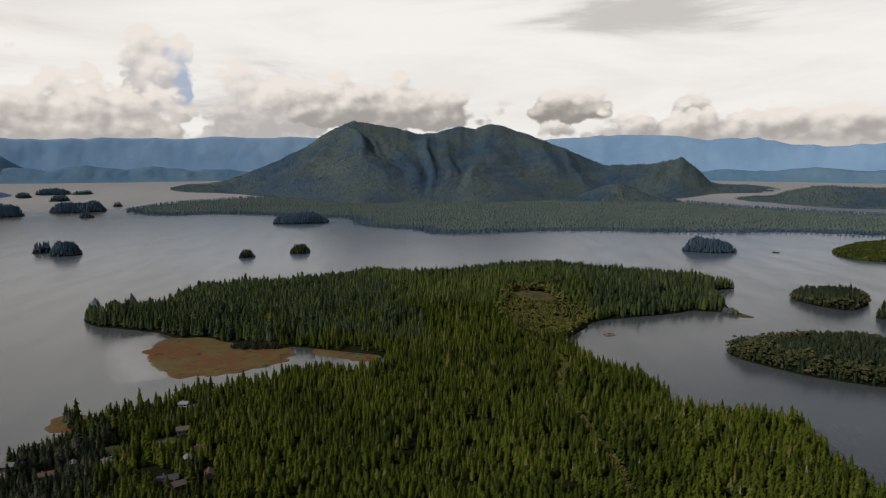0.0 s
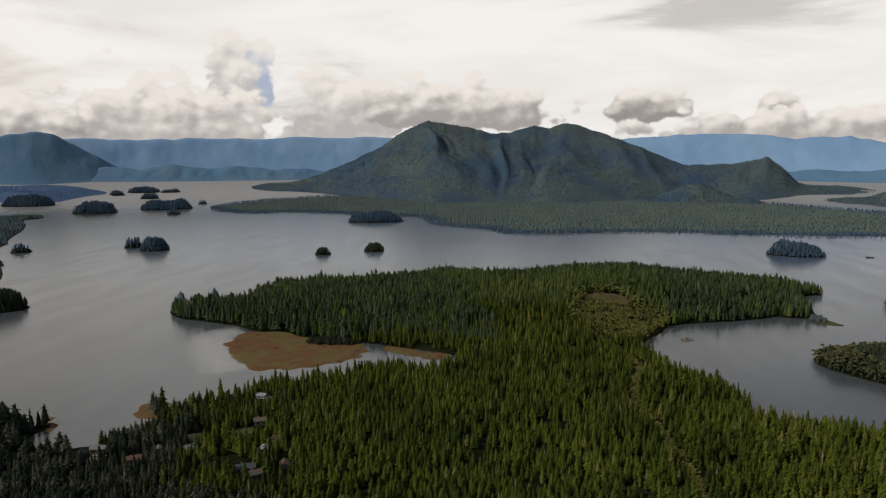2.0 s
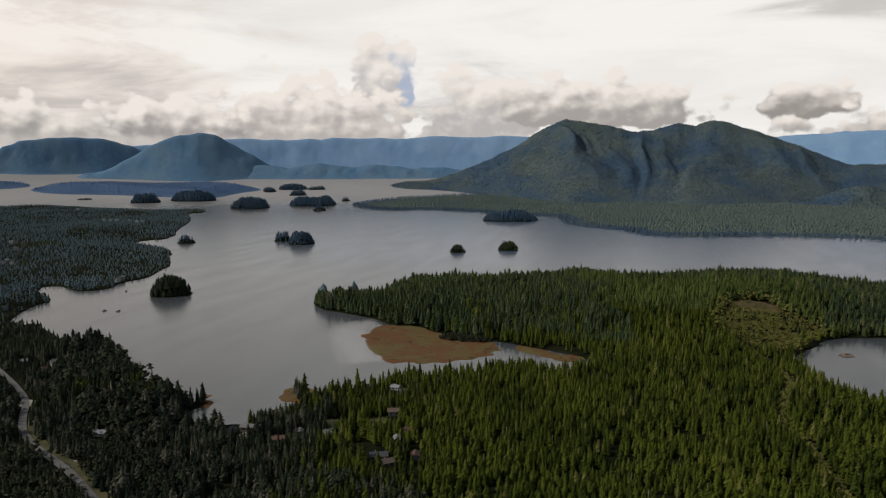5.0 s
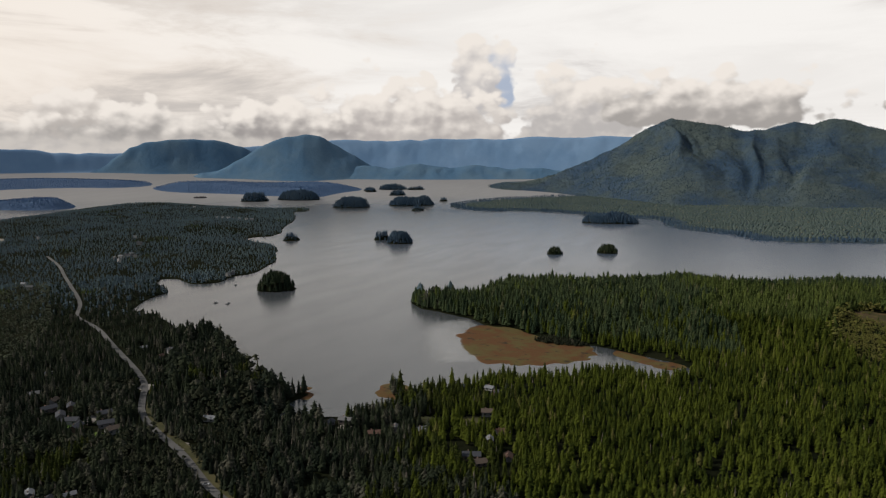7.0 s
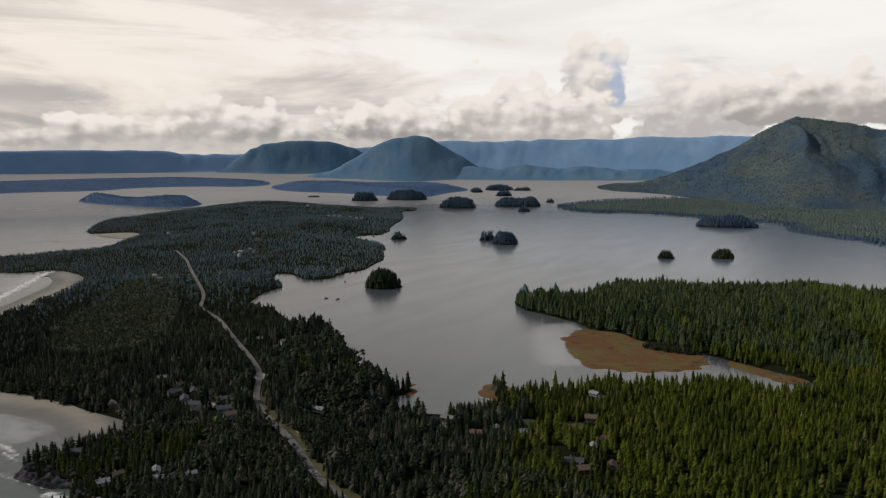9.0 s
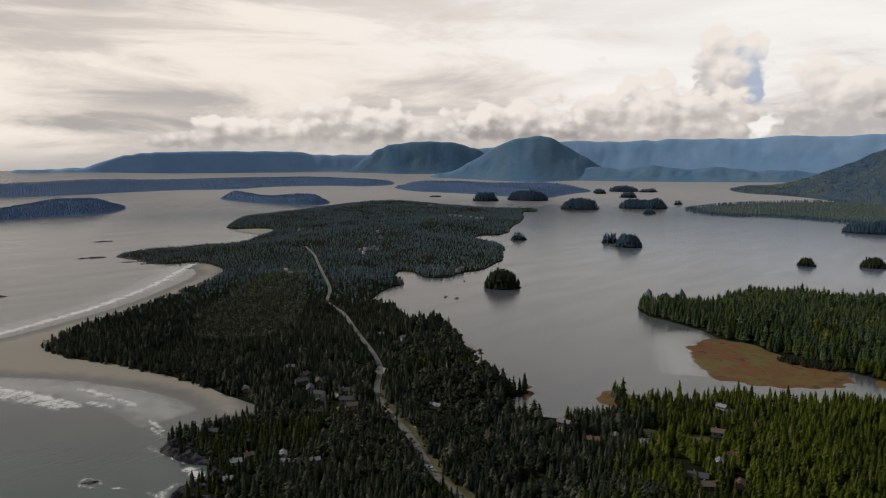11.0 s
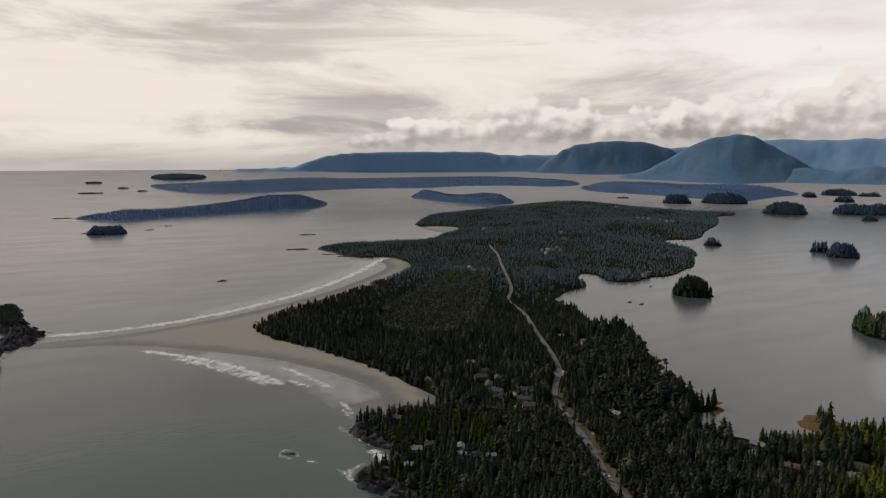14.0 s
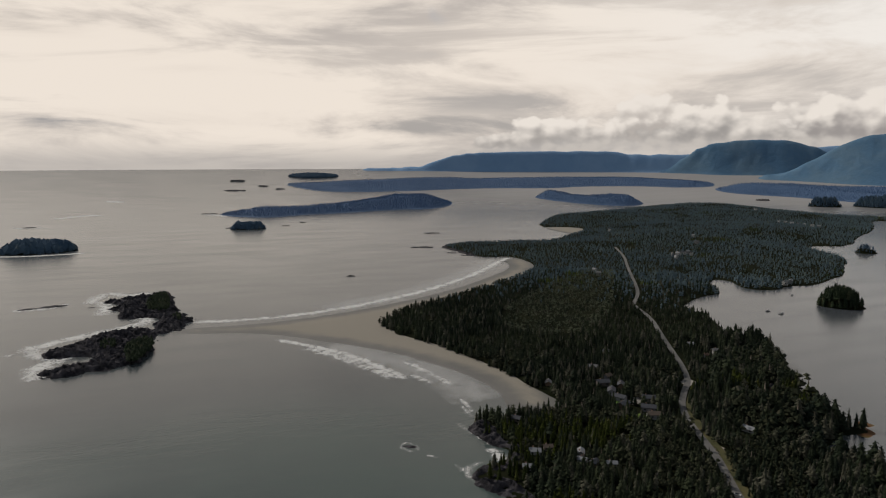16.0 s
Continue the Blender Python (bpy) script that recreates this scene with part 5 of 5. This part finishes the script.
foam([(-463, 216), (-448, 217), (-438, 216)], 17, 1.15, "white wave filling the rocky cove", 0.25)
foam([(-443, 203), (-438, 189), (-429, 183), (-415, 184), (-399, 191), (-385, 198), (-377, 202)], 10, 0.9, "white wash along the cape rocks")
foam([(-446, 178), (-437, 183), (-428, 182)], 10, 0.7, "thin foam trailing off the cape", 0.2)
foam([(-774, -132), (-803, -144), (-824, -143), (-855, -121), (-865, -147), (-908, -168), (-928, -146), (-954, -111), (-968, -92), (-980, -65), (-1017, -38), (-1037, -56)], 46, 1.2, "white wash round the tidal rocks")
foam([(-1069, -106), (-1108, -99), (-1172, -109), (-1173, -131), (-1258, -110), (-1210, -78), (-1234, -41)], 44, 1.15, "white wash round the tidal rocks")
foam([(-1151, -229), (-1148, -203), (-1153, -179), (-1182, -156)], 36, 1.1, "white water round the outer rocks")
foam([(-890, -190), (-882, -169), (-906, -161)], 34, 0.8, "white water on a sunken reef")
foam([(-347, 844), (-375, 820), (-361, 771), (-322, 707), (-293, 670)], 55, 0.9, "pale silt on the shoal off the marsh", 0.15, SILT)
foam([(-476, 164), (-487, 166), (-497, 160), (-487, 153), (-476, 160)], 7, 0.85, "ring of foam round the near rock")
foam([(-459, 174), (-470, 167)], 6, 0.9, "patch of foam over a sunken rock")
foam([(-3520, -210), (-3570, -300)], 70, 1.4, "line of foam far out")
foam([(-3000, -260), (-3010, -330), (-2860, -420)], 55, 1.4, "line of foam far out to sea")
foam([(-2530, -390), (-2545, -490)], 45, 1.4, "foam on a far reef")
foam([(-1815, -190), (-1790, -300), (-1815, -400)], 34, 1.3, "white wash round the sea island")
foam([(-2900, 90), (-2880, 150), (-2760, 190)], 55, 1.2, "pale wash off the long island")


# ---- houses ----
ROOFS = [paint("grey_shingle_roof", (0.05, 0.052, 0.058)), paint("pale_metal_roof", (0.17, 0.175, 0.18), 0.7), paint("brown_roof", (0.09, 0.07, 0.055)), paint("weathered_roof", (0.12, 0.12, 0.118)), paint("rust_roof", (0.10, 0.06, 0.045))]
WALLS = [paint("cedar_wall", (0.11, 0.08, 0.055)), paint("white_wall", (0.30, 0.295, 0.28)), paint("grey_wall", (0.15, 0.15, 0.15)), paint("dark_wall", (0.12, 0.10, 0.09))]
GLASS = paint("window_glass", (0.03, 0.035, 0.04), 0.08)
CHIMNEY = paint("chimney_brick", (0.22, 0.15, 0.12))
ROOF_WORDS = ["grey shingle roof", "pale metal roof", "brown roof", "weathered grey roof", "rust-red roof"]
WALL_WORDS = ["cedar", "white", "grey", "dark timber"]


def part(name, bm, mat, parent, label=""):
    me = bpy.data.meshes.new(name)
    bm.to_mesh(me)
    bm.free()
    me.materials.append(mat)
    ob = new(name, me)
    ob.parent = parent
    if label:
        ob["label"] = label
    return ob


def box(bm, x0, x1, y0, y1, z0, z1):
    v = [bm.verts.new(p) for p in ((x0, y0, z0), (x1, y0, z0), (x1, y1, z0), (x0, y1, z0), (x0, y0, z1), (x1, y0, z1), (x1, y1, z1), (x0, y1, z1))]
    for f in ((3, 2, 1, 0), (4, 5, 6, 7), (0, 1, 5, 4), (1, 2, 6, 5), (2, 3, 7, 6), (3, 0, 4, 7)):
        bm.faces.new([v[i] for i in f])


def ground_at(x, y):
    x, y = np.array([float(x)]), np.array([float(y)])
    return float((land_height(x, y, shore_in(x, y)) + rise(x, y))[0])


def house(x, y, turn, length, width, roof, wall, tall=None):
    """A gabled house: walls with gables, two roof slopes, windows, a door and a chimney."""
    length, width = length * 0.78, width * 0.8
    tall = tall or (4.4 if length > 9.5 else 3.0)
    ridge = tall + width * 0.30
    root = new("house")
    root.matrix_world = pose(x, y, ground_at(x, y) - 0.3, 0, 0, turn)
    l, w = length / 2, width / 2
    bm = bmesh.new()
    p = [bm.verts.new(c) for c in ((-l, -w, -1.5), (-l, w, -1.5), (-l, w, tall), (-l, 0, ridge), (-l, -w, tall), (l, -w, -1.5), (l, w, -1.5), (l, w, tall), (l, 0, ridge), (l, -w, tall))]
    for f in ((4, 3, 2, 1, 0), (5, 6, 7, 8, 9), (0, 5, 9, 4), (2, 7, 6, 1), (3, 8, 7, 2), (4, 9, 8, 3)):
        bm.faces.new([p[i] for i in f])
    part("wall_shell", bm, WALLS[wall], root)
    for side in (-1, 1):
        bm = bmesh.new()
        o = 0.7
        drop = o * (ridge - tall) / w
        a = [(-l - o, 0, ridge + 0.15), (l + o, 0, ridge + 0.15), (l + o, side * (w + o), tall - drop + 0.15), (-l - o, side * (w + o), tall - drop + 0.15)]
        top = [bm.verts.new((px, py, pz + 0.22)) for px, py, pz in a]
        low = [bm.verts.new(c) for c in a]
        bm.faces.new(top if side > 0 else top[::-1])
        bm.faces.new(low[::-1] if side > 0 else low)
        for k in range(4):
            bm.faces.new((top[k], low[k], low[(k + 1) % 4], top[(k + 1) % 4]))
        bmesh.ops.recalc_face_normals(bm, faces=bm.faces)
        part("roof_slope", bm, ROOFS[roof], root)
    count = max(2, int(length // 4))
    for side in (-1, 1):
        for k in range(count):
            cx = -l + (k + 0.5) * length / count
            bm = bmesh.new()
            box(bm, cx - 0.8, cx + 0.8, side * w - 0.06, side * w + 0.06, tall * 0.45, tall * 0.45 + 1.3)
            part("window", bm, GLASS, root)
    bm = bmesh.new()
    box(bm, l - 0.05, l + 0.08, -0.5, 0.5, 0.3, 2.4)
    part("door", bm, WALLS[3], root)
    bm = bmesh.new()
    box(bm, -l * 0.4 - 0.4, -l * 0.4 + 0.4, 0.4, 1.2, tall, ridge + 0.9)
    part("chimney", bm, CHIMNEY, root)
    return tagged(root, f"{WALL_WORDS[wall]} house with a {ROOF_WORDS[roof]} among trees", "house", "houses of the peninsula")


for row in HOUSES_AT:
    house(*row)
TOWN = [(-1688, 1805), (-1686, 1830), (-1653, 1821), (-1621, 1813), (-1590, 1804), (-1555, 1797), (-1545, 1812), (-2060, 2080), (-1253, 1522), (-1237, 1020), (-1240, 1037), (-1244, 1055), (-1250, 1072), (-1220, 1056), (-1195, 995), (-1344, 1178), (-1427, 1238), (-900, 985), (-905, 1003), (-1729, 1193), (-1112, 736), (-1070, 717)]
for i, (x, y) in enumerate(TOWN):
    house(x, y, (i * 37) % 180, 9 + i % 4 * 2, 7, (1, 3, 1, 0)[i % 4], 1 if i % 3 else 2, 6.0)

# ---- open ground, verge, drives ----
def patch(name, ring, mat, label, category, lift=0.35, ragged=1.0):
    def height(x, y, d):
        return np.where(d > -2, land_height(x, y, shore_in(x, y)) + lift, -5)
    ring = smooth_line(ring, 2)
    return tagged(sheet(name, ring, 2.5, height, mat, ragged=ragged, margin=1.0), label, category, kind="structure")


patch("clearing", [tuple(p) for p in HEATH[::2]], two_tone("heath_grass", (0.040, 0.036, 0.012), (0.085, 0.055, 0.024), 0.06, 0.4, 1.0), "olive-brown heath clearing in the forest", "clearing", 0.35, 13.0)
patch("clearing", [(-195, 505), (-205, 522), (-222, 520), (-225, 505), (-210, 498)], DRY_GRASS, "brown grassy clearing by the hamlet", "clearing")
patch("clearing", [(-235, 490), (-240, 506), (-256, 504), (-254, 490)], DRY_GRASS, "brown grassy yard by the hamlet", "clearing")
patch("lawn", [(-500, 357), (-504, 368), (-512, 367), (-510, 356)], paint("lawn_grass", (0.06, 0.11, 0.02)), "small bright green lawn", "lawn")
patch("lawn", [(-462, 353), (-466, 364), (-474, 362), (-470, 353)], paint("lawn_grass", (0.075, 0.11, 0.02)), "small bright green lawn", "lawn")
patch("drive", [(-497, 366), (-492, 376), (-503, 392), (-510, 388), (-503, 376)], GRAVEL, "pale gravel drive between lodges", "drive")
patch("drive", [(-516, 452), (-522, 468), (-536, 466), (-532, 452)], GRAVEL, "pale gravel lay-by at the road bend", "drive", 0.45)
patch("drive", [(-384, 362), (-388, 377), (-398, 378), (-396, 364)], GRAVEL, "gravel junction beside the highway", "drive", 0.45)
patch("drive", [(-292, 448), (-298, 460), (-308, 458), (-302, 446)], GRAVEL, "gravel yard in the hamlet", "drive")
tagged(ribbon("road_verge", smooth_line([(-241, 304), (-274, 318), (-308, 328), (-328, 337), (-351, 351), (-375, 365), (-404, 378)], 3, False), 7.0, DRY_GRASS, 0.45), "strip of dry grass beside the road", "verge", kind="structure")
tagged(ribbon("road_verge", smooth_line([(-404, 378), (-433, 391), (-469, 411), (-499, 441)], 3, False), 6.5, DRY_GRASS, 0.4), "strip of tawny grass beside the road", "verge", kind="structure")

# ---- cars, boats, raft ----
TYRE, TRIM = paint("tyre_rubber", (0.02, 0.02, 0.02)), paint("car_glass", (0.02, 0.025, 0.03), 0.1)


def car(x, y, turn, colour, word):
    root = new("car")
    root.matrix_world = pose(x, y, ground_at(x, y) + 0.65, 0, 0, turn)
    mat = paint("car_paint", colour, 0.3)
    bm = bmesh.new()
    box(bm, -2.1, 2.1, -0.85, 0.85, 0.3, 0.85)
    bmesh.ops.bevel(bm, geom=bm.edges[:], offset=0.12, segments=1, affect="EDGES")
    part("body", bm, mat, root)
    bm = bmesh.new()
    box(bm, -1.5, 0.8, -0.75, 0.75, 0.85, 1.45)
    for v in bm.verts:
        if v.co.z > 1:
            v.co.x *= 0.75
            v.co.y *= 0.85
    part("cabin", bm, TRIM, root)
    for wx in (-1.3, 1.3):
        for wy in (-0.8, 0.8):
            bm = bmesh.new()
            bmesh.ops.create_cone(bm, cap_ends=True, segments=10, radius1=0.33, radius2=0.33, depth=0.22, matrix=pose(wx, wy, 0.33, 90, 0, 0))
            part("wheel", bm, TYRE, root)
    return tagged(root, f"{word} car driving on the highway", "car", "cars on the road")


car(-351, 343, 212, (0.03, 0.03, 0.035), "small dark")
car(-329, 331, 28, (0.6, 0.6, 0.58), "small pale")


def boat(x, y, turn, size, label):
    root = new("boat")
    root.matrix_world = pose(x, y, 0.0, 0, 0, turn)
    bm = bmesh.new()
    l, w = size / 2, size * 0.16
    deck = [(-l, -w, 0.9), (l * 0.4, -w, 1.0), (l, 0, 1.3), (l * 0.4, w, 1.0), (-l, w, 0.9)]
    keel = [(-l, -w * 0.7, -0.4), (l * 0.4, -w * 0.6, -0.4), (l * 0.8, 0, -0.3), (l * 0.4, w * 0.6, -0.4), (-l, w * 0.7, -0.4)]
    a, b_ = [bm.verts.new(c) for c in deck], [bm.verts.new(c) for c in keel]
    bm.faces.new(a)
    bm.faces.new(b_[::-1])
    for k in range(5):
        bm.faces.new((a[k], b_[k], b_[(k + 1) % 5], a[(k + 1) % 5]))
    bmesh.ops.recalc_face_normals(bm, faces=bm.faces)
    part("hull", bm, WALLS[2], root)
    bm = bmesh.new()
    box(bm, -l * 0.5, l * 0.1, -w * 0.6, w * 0.6, 0.9, 2.4)
    part("cabin", bm, WALLS[1], root)
    return tagged(root, label, "boat", "boats in the bay")


boat(-735, 802, 100, 11, "small grey motor boat moored in the bay")
boat(-755, 797, 60, 7, "small grey skiff moored in the bay")
boat(-832, 928, 120, 9, "small grey boat moored near the islet")


def raft(x, y):
    root = new("log_raft")
    root.matrix_world = pose(x, y, 0.1, 0, 0, 12)
    for k in range(9):
        bm = bmesh.new()
        bmesh.ops.create_cone(bm, cap_ends=True, segments=9, radius1=0.55, radius2=0.45, depth=13 - (k * 5) % 4, matrix=pose((k * 3) % 5 - 2, (k - 4) * 1.3, 0.25, 0, 90, (k * 7) % 5 - 2))
        part("log", bm, BARK, root)
    bm = bmesh.new()
    box(bm, -2.0, 1.5, -1.5, 1.2, 0.7, 2.4)
    part("float_shed", bm, WALLS[0], root, "small cedar shed")
    return tagged(root, "brown log raft with a shed floating in the cove", "raft")


raft(209, 855)
# low yellow-green bushes on the sandy point of the east shore
SPIT = smooth_line([(398, 985), (405, 952), (437, 943), (428, 975), (420, 1012)], 1)
tagged(sheet("spit", SPIT, 4.0, lambda x, y, d: np.clip(d * 0.12, -2, 1.0), DRY_GRASS, ragged=2.0), "low sandy spit with yellowing grass", "spit", kind="structure")
grove_on([(-254, 788), (-236, 815), (-200, 815), (-178, 790), (-215, 782)], 0.6, 5, 3.2, SCRUB, "grey-green bushes on the tidal marsh")
grove_on([(400, 985), (405, 962), (420, 962), (420, 1005)], 0.6, 6, 3.0, LOW_WOODS, "yellow-green bushes on the sandy spit")
